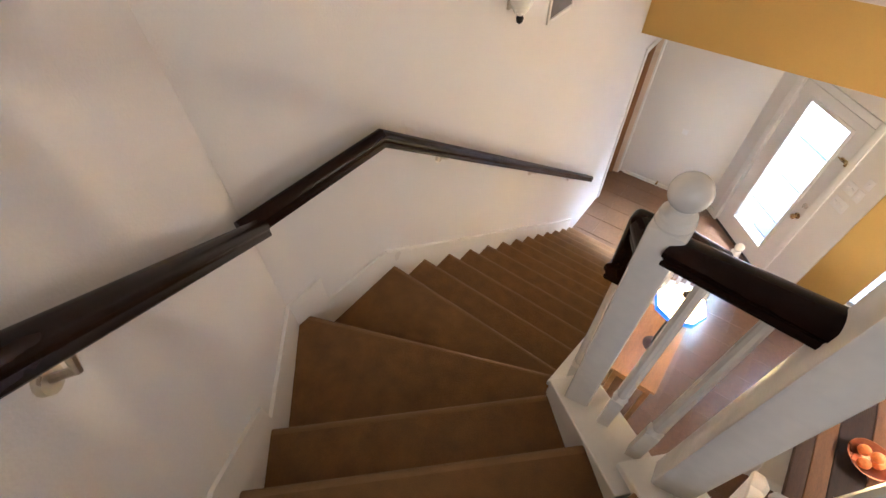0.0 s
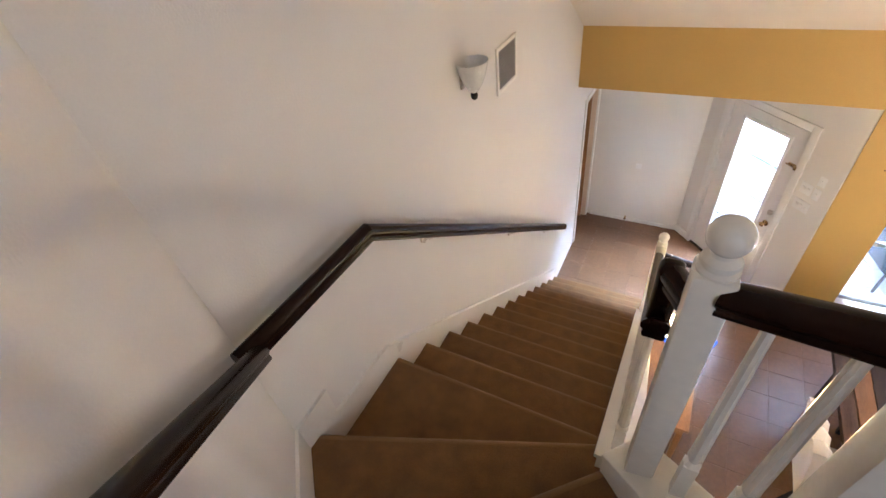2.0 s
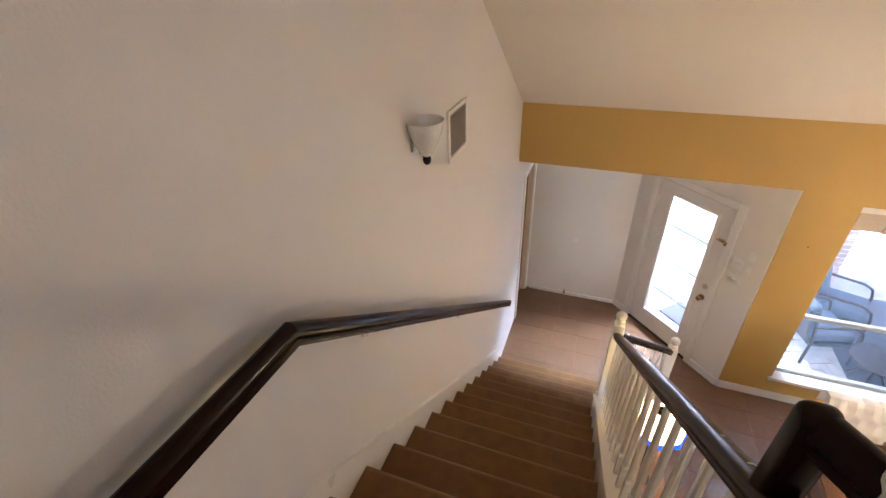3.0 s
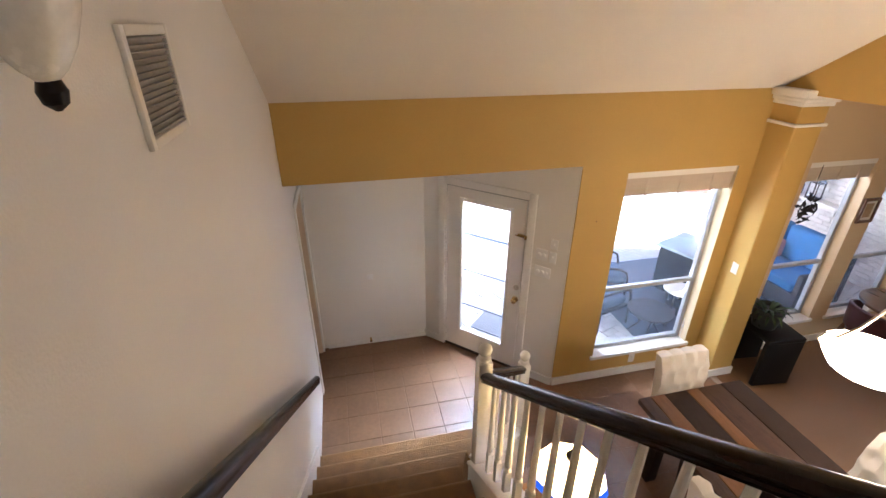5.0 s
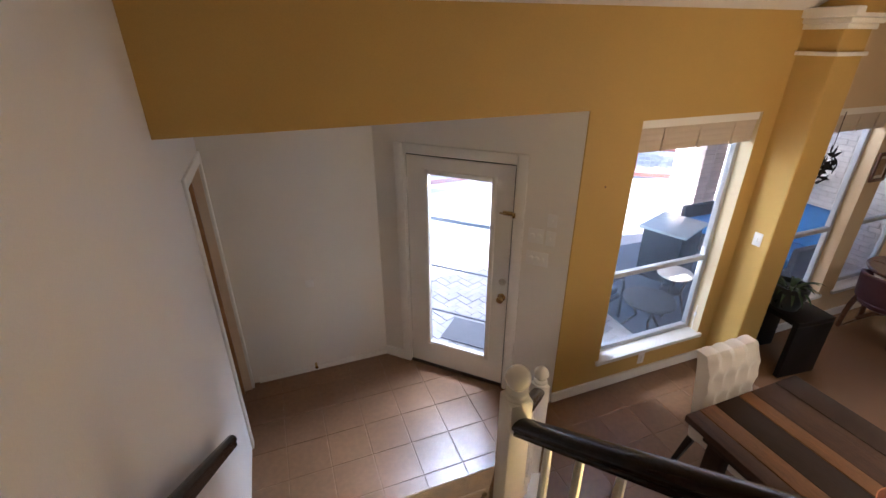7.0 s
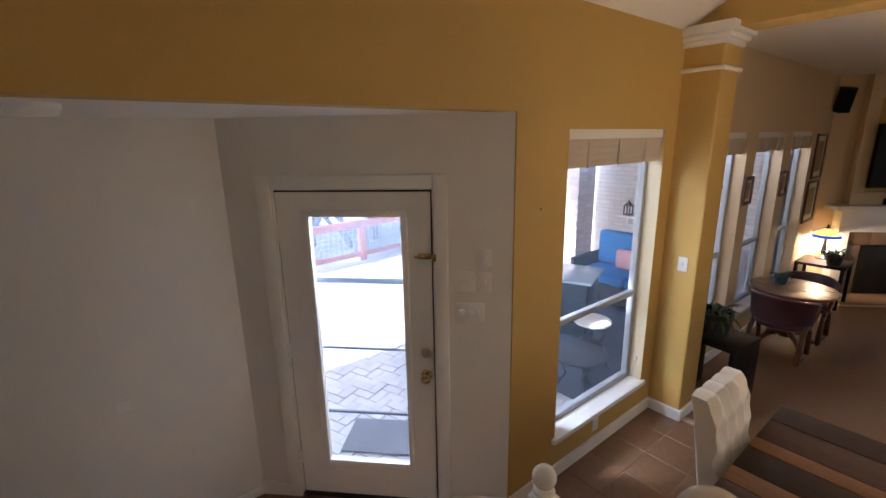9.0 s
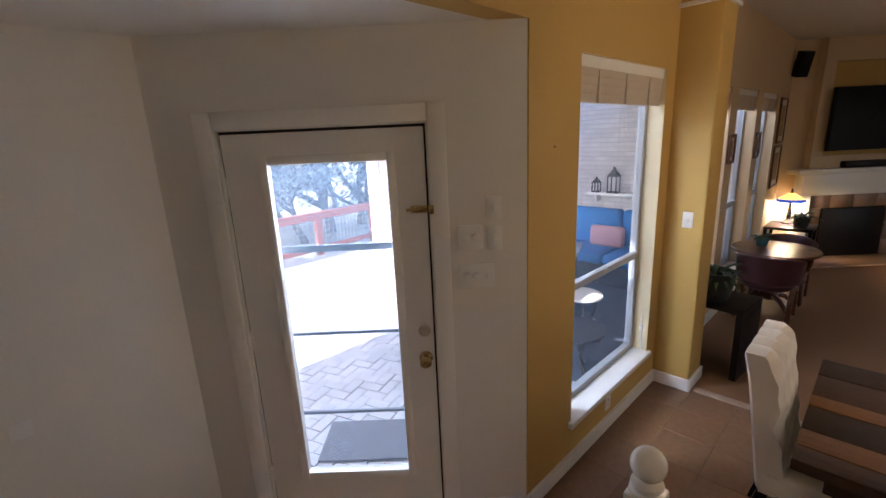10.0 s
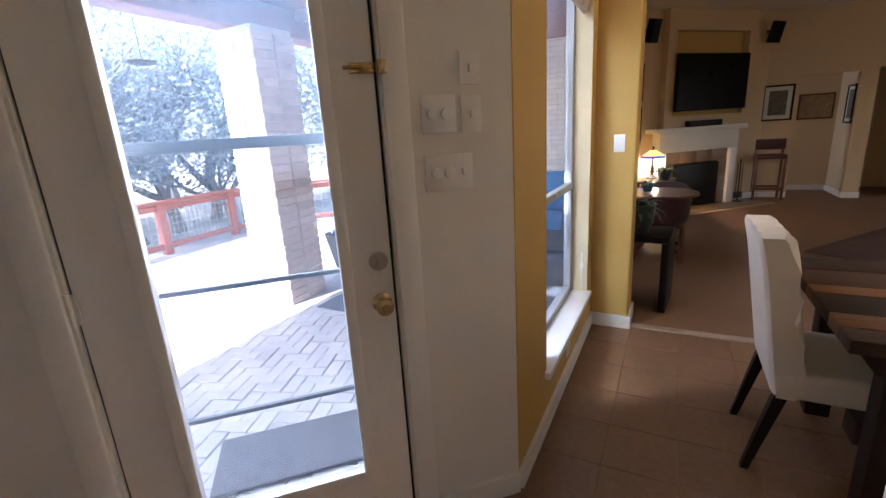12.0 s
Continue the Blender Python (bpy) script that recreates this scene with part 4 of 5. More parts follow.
for i, (fx, fy, fz) in enumerate([(0.05, 0.0, 0.075), (-0.04, 0.05, 0.075), (-0.03, -0.055, 0.075), (0.02, 0.01, 0.125)]):
    bm = bmesh.new()
    bmesh.ops.create_icosphere(bm, subdivisions=3, radius=0.042, matrix=Matrix.Translation((fx, fy, fz)))
    part("fruit", bm, M_ORANGE, fb)

# bowl chandelier over the table
ch = thing("chandelier", (3.50, 3.10, -0.06), label="lit alabaster bowl chandelier with curled iron arms", category="chandelier")
bm = bmesh.new()
lathe(bm, [(0.03, 1.60), (0.12, 1.615), (0.20, 1.66), (0.25, 1.735), (0.262, 1.76), (0.25, 1.76), (0.19, 1.68), (0.11, 1.635), (0.02, 1.62)], 36)
part("bowl_shade", bm, M_BOWL, ch, "glowing alabaster bowl")
for i in range(3):
    a = radians(120 * i + 20)
    bm = bmesh.new()
    c, s = math.cos(a), math.sin(a)
    pts = [(0.25 * c, 0.25 * s, 1.75), (0.285 * c, 0.285 * s, 1.80), (0.26 * c, 0.26 * s, 1.845), (0.20 * c, 0.20 * s, 1.83), (0.12 * c, 0.12 * s, 1.93), (0.03 * c, 0.03 * s, 2.12)]
    tube(bm, pts, 0.009, 8)
    part("arm", bm, M_NICKEL, ch)
bm = bmesh.new()
rod(bm, (0, 0, 2.08), (0, 0, 2.30), 0.02, 0.012, 12)
rod(bm, (0, 0, 2.30), (0, 0, ceil_z(3.10) + 0.06), 0.006, 0.006, 8)
part("stem", bm, M_NICKEL, ch)


def art_lamp(x, y, z0, h, r, label, glass):
    """Table lamp with a faceted art-glass shade: amber panels above a blue border."""
    t = thing("table_lamp", (x, y, z0), label=label, category="lamp", group="art glass lamps")
    n = 8
    zs = h - r * 0.9
    for i in range(n):
        a0, a1 = 2 * math.pi * i / n, 2 * math.pi * (i + 1) / n - 0.03
        bm = bmesh.new()
        q = lambda rr, zz, a: bm.verts.new((rr * math.cos(a), rr * math.sin(a), zz))
        top, low = (0.16 * r, h - 0.03), (0.93 * r, zs + 0.22 * r)
        o = 0.004
        f = [q(*top, a0), q(*top, a1), q(*low, a1), q(*low, a0), q(top[0] - o, top[1], a0), q(top[0] - o, top[1], a1), q(low[0] - o, low[1], a1), q(low[0] - o, low[1], a0)]
        for s in ((0, 1, 2, 3), (7, 6, 5, 4), (0, 4, 5, 1), (1, 5, 6, 2), (2, 6, 7, 3), (3, 7, 4, 0)):
            bm.faces.new([f[k] for k in s])
        bmesh.ops.recalc_face_normals(bm, faces=bm.faces)
        part("shade_panel", bm, glass, t, smooth=False)
    bm = bmesh.new()
    lathe(bm, [(0.935 * r, zs + 0.22 * r), (r, zs + 0.06 * r), (r * 0.99, zs), (r * 0.97, zs), (r * 0.975, zs + 0.06 * r), (0.92 * r, zs + 0.21 * r)], n)
    part("shade_border", bm, M_SHADE_B, t, "blue glass border")
    bm = bmesh.new()
    lathe(bm, [(0.17 * r, h - 0.035), (0.18 * r, h - 0.02), (0.06 * r, h - 0.012), (0.09 * r, h + 0.012), (0.02 * r, h + 0.03)], 12)
    part("cap", bm, M_IRON, t)
    bm = bmesh.new()
    lathe(bm, [(0.08, 0), (0.085, 0.012), (0.05, 0.03), (0.022, 0.06), (0.03, 0.12), (0.018, zs * 0.7), (0.012, h - 0.03)], 18)
    part("base", bm, M_IRON, t, "dark bronze base")
    return t


# low console beside the stair side and its lamp
con = thing("console_table", (1.44, 2.95, 0), label="honey-coloured wooden console table beside the stairs", category="table")
M_HONEY = mat("honey_wood", (0.38, 0.19, 0.07), 0.4, 0.2, 5, 0.0015, fine=30, stretch=(6, 1, 6))
part("top", boxes((-0.19, 0.19, -0.42, 0.42, 0.75, 0.785), bev=0.005), M_HONEY, con)
part("apron", boxes((-0.165, 0.165, -0.39, 0.39, 0.66, 0.75)), M_HONEY, con)
for sx in (-0.145, 0.145):
    for sy in (-0.37, 0.37):
        part("leg", boxes((sx - 0.022, sx + 0.022, sy - 0.022, sy + 0.022, 0, 0.66), bev=0.003), M_HONEY, con)
art_lamp(1.44, 2.95, 0.786, 0.80, 0.20, "lit art glass table lamp with amber panels and blue border", M_SHADE_LIT)

# ---- living room ----
bs = thing("plant_stand", (4.78, 4.62, 0), -6, label="black wooden bench with slab ends", category="stand")
part("top", boxes((-0.21, 0.21, -0.24, 0.24, 0.555, 0.605), bev=0.004), M_BLACK, bs)
part("end_panel", boxes((-0.21, 0.21, -0.24, -0.19, 0, 0.555), bev=0.004), M_BLACK, bs)
part("end_panel", boxes((-0.21, 0.21, 0.19, 0.24, 0, 0.555), bev=0.004), M_BLACK, bs)


def plant(x, y, z, r, h, leaves, spread, pot_mat, label, seed):
    rnd = random.Random(seed)
    t = thing("potted_plant", (x, y, z), label=label, category="plant")
    bm = bmesh.new()
    lathe(bm, [(r * 0.72, 0), (r * 0.95, h * 0.6), (r, h), (r * 0.92, h), (r * 0.86, h * 0.8), (0.01, h * 0.8)], 22)
    part("pot", bm, pot_mat, t)
    bm = bmesh.new()
    for i in range(leaves):
        a, up = rnd.uniform(0, 6.283), rnd.uniform(0.25, 1.2)
        ln, wd = rnd.uniform(0.5, 1.0) * spread, rnd.uniform(0.010, 0.02)
        px, py, pz, ang = 0.3 * r * math.cos(a), 0.3 * r * math.sin(a), h * 0.8, up
        prev = None
        for s in range(6):
            ww = wd * math.sin(math.pi * (0.12 + 0.86 * s / 5))
            nx, ny = -math.sin(a) * ww, math.cos(a) * ww
            cur = (bm.verts.new((px - nx, py - ny, pz)), bm.verts.new((px, py, pz - ww * 0.4)), bm.verts.new((px + nx, py + ny, pz)))
            if prev:
                bm.faces.new((prev[0], prev[1], cur[1], cur[0]))
                bm.faces.new((prev[1], prev[2], cur[2], cur[1]))
            prev = cur
            px += ln / 5 * math.cos(ang) * math.cos(a)
            py += ln / 5 * math.cos(ang) * math.sin(a)
            pz += ln / 5 * math.sin(ang)
            ang -= 0.38
    part("leaves", bm, M_LEAF, t, "long arching green leaves")
    return t


plant(4.72, 4.66, 0.605, 0.15, 0.23, 30, 0.26, M_POT, "green plant in a dark pot on the black bench", 3)
plant(6.55, 4.66, 0.67, 0.065, 0.10, 22, 0.15, M_POTBLUE, "small green plant in a blue pot on the round table", 4)
rt = thing("round_table", (6.50, 4.53, 0), label="round dark polished wood table", category="table")
bm = bmesh.new()
lathe(bm, [(0.37, 0.632), (0.395, 0.640), (0.40, 0.656), (0.39, 0.668)], 48)
part("tabletop", bm, M_WALNUT, rt)
bm = bmesh.new()
lathe(bm, [(0.13, 0.632), (0.10, 0.60), (0.05, 0.54), (0.07, 0.40), (0.05, 0.25), (0.09, 0.16), (0.06, 0.10)], 20)
part("pedestal", bm, M_WALNUT, rt)
for i in range(4):
    a = radians(90 * i + 45)
    c, s = math.cos(a), math.sin(a)
    bm = bmesh.new()
    tube(bm, [(0.04 * c, 0.04 * s, 0.16), (0.18 * c, 0.18 * s, 0.12), (0.30 * c, 0.30 * s, 0.022)], [0.03, 0.026, 0.022], 10)
    part("foot", bm, M_WALNUT, rt)


def barrel_chair(loc, rz):
    t = thing("barrel_chair", loc, rz, "low curved burgundy leather armchair on arched dark wood legs", "chair", "chairs at the round table")
    bm = bmesh.new()
    rows = []
    for k in range(21):
        a = radians(-110 + 220 * k / 20 - 90)
        top = 0.71 - 0.09 * (abs(k - 10) / 10) ** 2
        ring = []
        for rr, zz in ((0.245, 0.43), (0.275, 0.43), (0.290, top - 0.03), (0.297, top - 0.012), (0.288, top), (0.262, top), (0.250, top - 0.03)):
            ring.append(bm.verts.new((rr * math.cos(a), rr * math.sin(a), zz)))
        rows.append(ring)
    for p, q in zip(rows, rows[1:]):
        for i in range(7):
            bm.faces.new((p[i], p[(i + 1) % 7], q[(i + 1) % 7], q[i]))
    bm.faces.new(rows[0])
    bm.faces.new(list(reversed(rows[-1])))
    bmesh.ops.recalc_face_normals(bm, faces=bm.faces)
    part("backrest", bm, M_PLEATHER, t)
    bm = bmesh.new()
    lathe(bm, [(0.20, 0.34), (0.235, 0.36), (0.242, 0.40), (0.22, 0.435), (0.08, 0.445)], 32)
    part("seat", bm, M_PLEATHER, t)
    for sx in (-1, 1):
        for side in (-1, 1):
            bm = bmesh.new()
            pts = [(sx * 0.225, side * (0.185 * math.sin(a)), 0.022 + 0.36 * math.cos(a)) for a in [radians(90 * k / 6) for k in range(7)]]
            tube(bm, pts, [0.024, 0.026, 0.026, 0.026, 0.025, 0.024, 0.026], 10)
            part("leg", bm, M_WALNUT, t)
        bm = bmesh.new()
        rod(bm, (sx * 0.225, -0.19, 0.012), (sx * 0.225, 0.19, 0.012), 0.012, None, 8)
        part("runner", bm, M_WALNUT, t)
        bm = bmesh.new()
        tube(bm, [(sx * 0.265, 0.09, 0.60), (sx * 0.262, 0.10, 0.50), (sx * 0.235, 0.05, 0.38)], 0.022, 10)
        part("arm_post", bm, M_WALNUT, t)
    return t


bc = barrel_chair((6.15, 4.51, 0), -90)
copy_thing(bc, pose(6.88, 4.50, 0, 0, 0, 90))

# hanging ornament in the first living room window
rnd = random.Random(5)
orn = thing("hanging_ornament", (4.98, LW - 0.03, 0), label="dark leafy ornament hanging before a living room window", category="ornament")
bm = bmesh.new()
rod(bm, (0, 0, 1.95), (0, 0, 2.30), 0.003, None, 6)
part("cord", bm, M_BLACK, orn)
bm = bmesh.new()
for i in range(26):
    c = Vector((rnd.gauss(0, 0.05), rnd.gauss(0, 0.012), 1.85 + rnd.gauss(0, 0.07)))
    u = Vector((rnd.uniform(-1, 1), rnd.uniform(-0.3, 0.3), rnd.uniform(-1, 1))).normalized() * 0.06
    v = Vector((u.z, 0, -u.x)) * 0.35
    bm.faces.new([bm.verts.new(c + q) for q in (-u, v, u, -v)])
part("leaves", bm, M_BLACK, orn)

# fireplace
fp = thing("fireplace", (0, 0, 0), label="white mantel fireplace with brown tile surround and black firebox", category="fireplace", kind="structure")
fp.matrix_basis = FIRE @ Matrix.Translation((0.13, 0, 0))
part("mantel_shelf", boxes((0.29, 2.14, -0.24, 0.02, 1.245, 1.315), bev=0.012), M_TRIM, fp, "white mantel shelf")
part("frieze", boxes((0.44, 2.08, -0.14, 0.02, 0.935, 1.245), bev=0.006), M_TRIM, fp)
part("pilaster", boxes((0.44, 0.59, -0.14, 0.02, 0, 0.935), bev=0.006), M_TRIM, fp)
part("pilaster", boxes((1.925, 2.08, -0.14, 0.02, 0, 0.935), bev=0.006), M_TRIM, fp)
for i in range(4):
    part("tile", boxes((0.59 + i * 0.33375, 0.92 + i * 0.33375, -0.09, 0.02, 0.74, 0.933), bev=0.003), M_HEARTH, fp)
for z in (0.0, 0.25, 0.50):
    part("tile", boxes((0.59, 0.80, -0.09, 0.02, z, z + 0.237), bev=0.003), M_HEARTH, fp)
    part("tile", boxes((1.76, 1.925, -0.09, 0.02, z, z + 0.237), bev=0.003), M_HEARTH, fp)
part("firebox", boxes((0.80, 1.76, -0.05, 0.02, 0.0, 0.74)), M_SOOT, fp, "black firebox")
part("fire_screen", boxes((0.82, 1.74, -0.10, -0.085, 0.02, 0.72), bev=0.004), M_BLACK, fp, "black mesh fire screen")
tv = thing("television", (0, 0, 0), label="large black flat television mounted above the mantel", category="television")
tv.matrix_basis = FIRE @ Matrix.Translation((0.235, 0, 0))
part("body", boxes((0.55, 1.97, -0.20, -0.15, 1.56, 2.40), bev=0.008), M_BLACK, tv)
part("screen", boxes((0.562, 1.958, -0.206, -0.199, 1.575, 2.388)), M_SCREEN, tv)
part("wall_mount", boxes((1.05, 1.45, -0.15, 0.02, 1.85, 2.1)), M_IRON, tv)
part("panel_recess", boxes((0.69, 2.14, -0.005, 0.022, 1.49, 2.74)), M_YELLOW, fp, "ochre painted panel behind the television", smooth=False)
bm = boxes((1.08, 1.76, -0.20, -0.10, 1.316, 1.41), bev=0.012, m=FIRE)
tagged(part("soundbar", bm, M_BLACK), "black soundbar standing on the mantel shelf", "speaker")
for s in (0.33, 2.78):
    sp = thing("wall_speaker", (0, 0, 0), label="black tilted loudspeaker on a wall bracket", category="speaker", group="wall speakers")
    sp.matrix_basis = FIRE @ Matrix.Translation((s, -0.12, 2.72)) @ Matrix.Rotation(radians(14), 4, 'X')
    part("cabinet", boxes((-0.07, 0.07, -0.08, 0.05, -0.16, 0.16), bev=0.006), M_BLACK, sp)
    part("grille", boxes((-0.06, 0.06, -0.086, -0.079, -0.15, 0.15)), M_SCREEN, sp)
    part("bracket", boxes((-0.015, 0.015, 0.05, 0.15, -0.02, 0.02)), M_IRON, sp)


def picture(m, w, h, frame_w, frame_mat, art, label, matted=True):
    t = thing("framed_picture", (0, 0, 0), label=label, category="picture")
    t.matrix_basis = m
    f = frame_w
    part("frame", boxes((-w / 2, -w / 2 + f, -0.025, -0.002, -h / 2, h / 2), (w / 2 - f, w / 2, -0.025, -0.002, -h / 2, h / 2), (-w / 2 + f, w / 2 - f, -0.025, -0.002, h / 2 - f, h / 2), (-w / 2 + f, w / 2 - f, -0.025, -0.002, -h / 2, -h / 2 + f), bev=0.003), frame_mat, t)
    part("mat_board", boxes((-w / 2 + f, w / 2 - f, -0.010, -0.002, -h / 2 + f, h / 2 - f)), M_PAPER if matted else art, t)
    if matted:
        g = f + min(w, h) * 0.14
        part("print", boxes((-w / 2 + g, w / 2 - g, -0.013, -0.0095, -h / 2 + g, h / 2 - g)), art, t)
    return t


EAST = Matrix.Rotation(radians(-90), 4, 'Z')
picture(Matrix.Translation((10.60, 2.90, 1.61)) @ EAST, 0.44, 0.585, 0.03, M_BLACK, M_ART, "dark print in a black frame with white mat")
picture(Matrix.Translation((11.55, 2.175, 1.52)) @ EAST, 0.53, 0.45, 0.03, M_WALNUT, M_ART2, "wide brown landscape print in a wooden frame", False)
picture(Matrix.Translation((10.86, 1.86, 1.52)) @ Matrix.Rotation(radians(180), 4, 'Z'), 0.38, 0.62, 0.03, M_BLACK, M_ART, "narrow dark framed print on the passage wall")
for px, pz, pw, ph in ((5.86, 1.745, 0.22, 0.28), (6.985, 1.735, 0.22, 0.29), (8.35, 1.995, 0.46, 0.585), (8.31, 1.395, 0.49, 0.565)):
    picture(Matrix.Translation((px, LW, pz)), pw, ph, 0.03, M_WALNUT, M_ART2, "dark wood framed print between the living room windows" if pw < 0.3 else "dark wood framed print beside the living room windows", True)

st = thing("bar_stool", (0, 0, 0), label="dark wooden bar stool with a low burgundy back", category="stool")
st.matrix_basis = pose(10.37, 2.95, 0, 0, 0, -90)
part("seat", boxes((-0.22, 0.22, -0.20, 0.20, 0.70, 0.77), bev=0.015), M_PLEATHER, st)
part("backrest", boxes((-0.24, 0.24, 0.16, 0.21, 0.84, 1.02), bev=0.012), M_PLEATHER, st)
for sx in (-0.2, 0.2):
    part("leg", boxes((sx - 0.02, sx + 0.02, -0.20, -0.16, 0, 0.70), bev=0.003), M_WALNUT, st)
    part("leg", boxes((sx - 0.02, sx + 0.02, 0.16, 0.20, 0, 0.90), bev=0.003), M_WALNUT, st)
part("rung", boxes((-0.18, 0.18, -0.19, -0.165, 0.18, 0.22), bev=0.003), M_WALNUT, st)
part("rung", boxes((-0.18, 0.18, 0.165, 0.19, 0.18, 0.22), bev=0.003), M_WALNUT, st)
ft = thing("fireplace_tools", (0, 0, 0), label="black iron fireplace tool set beside the hearth", category="tools")
ft.matrix_basis = FIRE @ Matrix.Translation((2.30, -0.16, 0))
bm = bmesh.new()
lathe(bm, [(0.09, 0), (0.085, 0.015), (0.012, 0.025), (0.010, 0.70), (0.02, 0.72)], 16)
part("stand", bm, M_IRON, ft)
for tx in (-0.06, 0.06):
    bm = bmesh.new()
    rod(bm, (tx, 0, 0.10), (tx * 0.9, 0, 0.66), 0.006)
    box(bm, tx - 0.03, tx + 0.03, -0.015, 0.015, 0.06, 0.17, 0.004)
    part("tool", bm, M_IRON, ft)
lt = thing("side_table", (8.45, 4.62, 0), label="low dark side table in the corner by the fireplace", category="table")
part("top", boxes((-0.32, 0.22, -0.25, 0.30, 0.55, 0.585), bev=0.005), M_BLACK, lt)
for sx in (-0.29, 0.19):
    for sy in (-0.22, 0.27):
        part("leg", boxes((sx - 0.02, sx + 0.02, sy - 0.02, sy + 0.02, 0, 0.55)), M_BLACK, lt)
art_lamp(8.55, 4.70, 0.586, 0.46, 0.17, "lit art glass table lamp on a low table by the fireplace", M_SHADE_Y)
plant(8.28, 4.52, 0.586, 0.10, 0.17, 30, 0.25, M_POT, "leafy green plant in a dark pot beside the lamp", 7)

# ---- outside ----
bm = bmesh.new()
box(bm, -60, 80, 5.25, 120, -0.3, -0.155)
ground = tagged(part("ground", bm, M_GROUND, None, smooth=False), "pale bare ground beyond the patio", "ground", kind="structure")
roof = thing("porch_roof", (0, 0, 0), label="timber porch roof with a dark red beam", category="roof", kind="structure")
# deck is carried on west, out of view, to keep sun off the patio
part("deck", boxes((2.55, 9.0, 5.19, 8.25, 2.72, 2.86), (-4.0, 2.55, 6.3, 8.25, 2.72, 2.86)), M_PORCH, roof, smooth=False)
part("beam", boxes((-4.0, 9.0, 7.85, 8.1, 2.46, 2.72), bev=0.01), M_PORCH, roof)
for i in range(9):
    part("rafter", boxes((0.6 + i, 0.66 + i, 6.3, 7.85, 2.62, 2.72)), M_PORCH, roof)
mat_ = thing("door_mat", (2.30, 6.08, -0.09), -45, "dark coarse door mat on the patio", "mat")
part("pile", boxes((-0.38, 0.38, -0.21, 0.21, 0, 0.018), bev=0.006), M_MAT, mat_)
fd = thing("hanging_feeder", (3.5, 8.67, 0), label="dark dish feeder hanging on a wire from the porch edge", category="bird feeder")
bm = bmesh.new()
lathe(bm, [(0.03, 2.20), (0.11, 2.215), (0.125, 2.235), (0.12, 2.235), (0.02, 2.222)], 20)
part("dish", bm, M_IRON, fd)
bm = bmesh.new()
rod(bm, (0, 0, 2.22), (0, 0, 2.80), 0.004, None, 6)
part("wire", bm, M_IRON, fd)
part("bracket", boxes((-0.012, 0.012, -0.46, 0.012, 2.79, 2.815), bev=0.002), M_IRON, fd)
col = thing("brick_column", (4.10, 7.91, -0.1), label="square pale pink brick porch column", category="column", kind="structure")
part("core", boxes((-0.228, 0.228, -0.228, 0.228, 0, 2.56)), M_MORTAR, col, smooth=False)
fence = thing("deck_fence", (0, 0, 0), label="red stained wooden deck railing with wire mesh", category="fence")
posts = [(1.2, 11.3), (3.2, 11.4), (4.98, 11.5), (6.36, 11.65), (8.2, 10.4), (9.8, 9.3), (11.4, 8.2)]
for (x, y) in posts:
    part("post", boxes((x - 0.06, x + 0.06, y - 0.06, y + 0.06, -0.2, 0.66), bev=0.006), M_REDWOOD, fence)
for (a, b) in zip(posts, posts[1:]):
    for z, w, h in ((0.69, 0.15, 0.045), (0.63, 0.05, 0.09), (0.02, 0.05, 0.09)):
        bm = bmesh.new()
        beam(bm, (*a, z), (*b, z), w, h, 0.004)
        part("rail", bm, M_REDWOOD, fence)
    bm = bmesh.new()
    for k in range(1, 6):
        z = 0.02 + k * 0.095
        rod(bm, (*a, z), (*b, z), 0.004, None, 5)
    for k in range(1, 16):
        f = k / 16
        x, y = a[0] + (b[0] - a[0]) * f, a[1] + (b[1] - a[1]) * f
        rod(bm, (x, y, 0.0), (x, y, 0.60), 0.004, None, 5)
    part("wire_mesh", bm, M_NICKEL, fence)


def tree(x, y, h, seed, label):
    rnd = random.Random(seed)
    t = thing("oak_tree", (x, y, -0.2), label=label, category="tree", group="trees beyond the patio")
    bm, tips = bmesh.new(), []

    def grow(p, d, ln, r, depth):
        pts, rad = [p], [r]
        for i in range(4):
            d = (d + Vector((rnd.uniform(-1, 1), rnd.uniform(-1, 1), rnd.uniform(-0.5, 0.7))) * 0.30).normalized()
            p = p + d * ln / 4
            pts.append(p)
            rad.append(r * (1 - 0.13 * (i + 1)))
            if depth <= 2:
                tips.append(p)
        tube(bm, pts, rad, 6 if depth > 2 else 4)
        if depth > 0:
            for k in range(3):
                dd = (d + Vector((rnd.uniform(-1, 1), rnd.uniform(-1, 1), rnd.uniform(-0.5, 0.6))) * 0.95).normalized()
                grow(pts[rnd.choice((2, 3, 4))], dd, ln * rnd.uniform(0.68, 0.95), r * 0.62, depth - 1)
    grow(Vector((0, 0, 0)), Vector((rnd.uniform(-0.2, 0.2), 0, 1)), h * 0.19, 0.017 * h, 5)
    part("trunk", bm, M_BARK, t, "grey crooked trunk and limbs")
    bm = bmesh.new()
    for p in tips:
        for k in range(5):
            c = p + Vector((rnd.gauss(0, 0.22), rnd.gauss(0, 0.22), rnd.gauss(0, 0.2)))
            s = rnd.uniform(0.03, 0.06)
            u = Vector((rnd.uniform(-1, 1), rnd.uniform(-1, 1), rnd.uniform(-1, 1))).normalized() * s
            v = u.orthogonal().normalized() * s * 0.6
            bm.faces.new([bm.verts.new(c + q) for q in (-u, v, u, -v)])
    part("crown", bm, M_FOLIAGE, t, "sparse pale leaves")
    return t


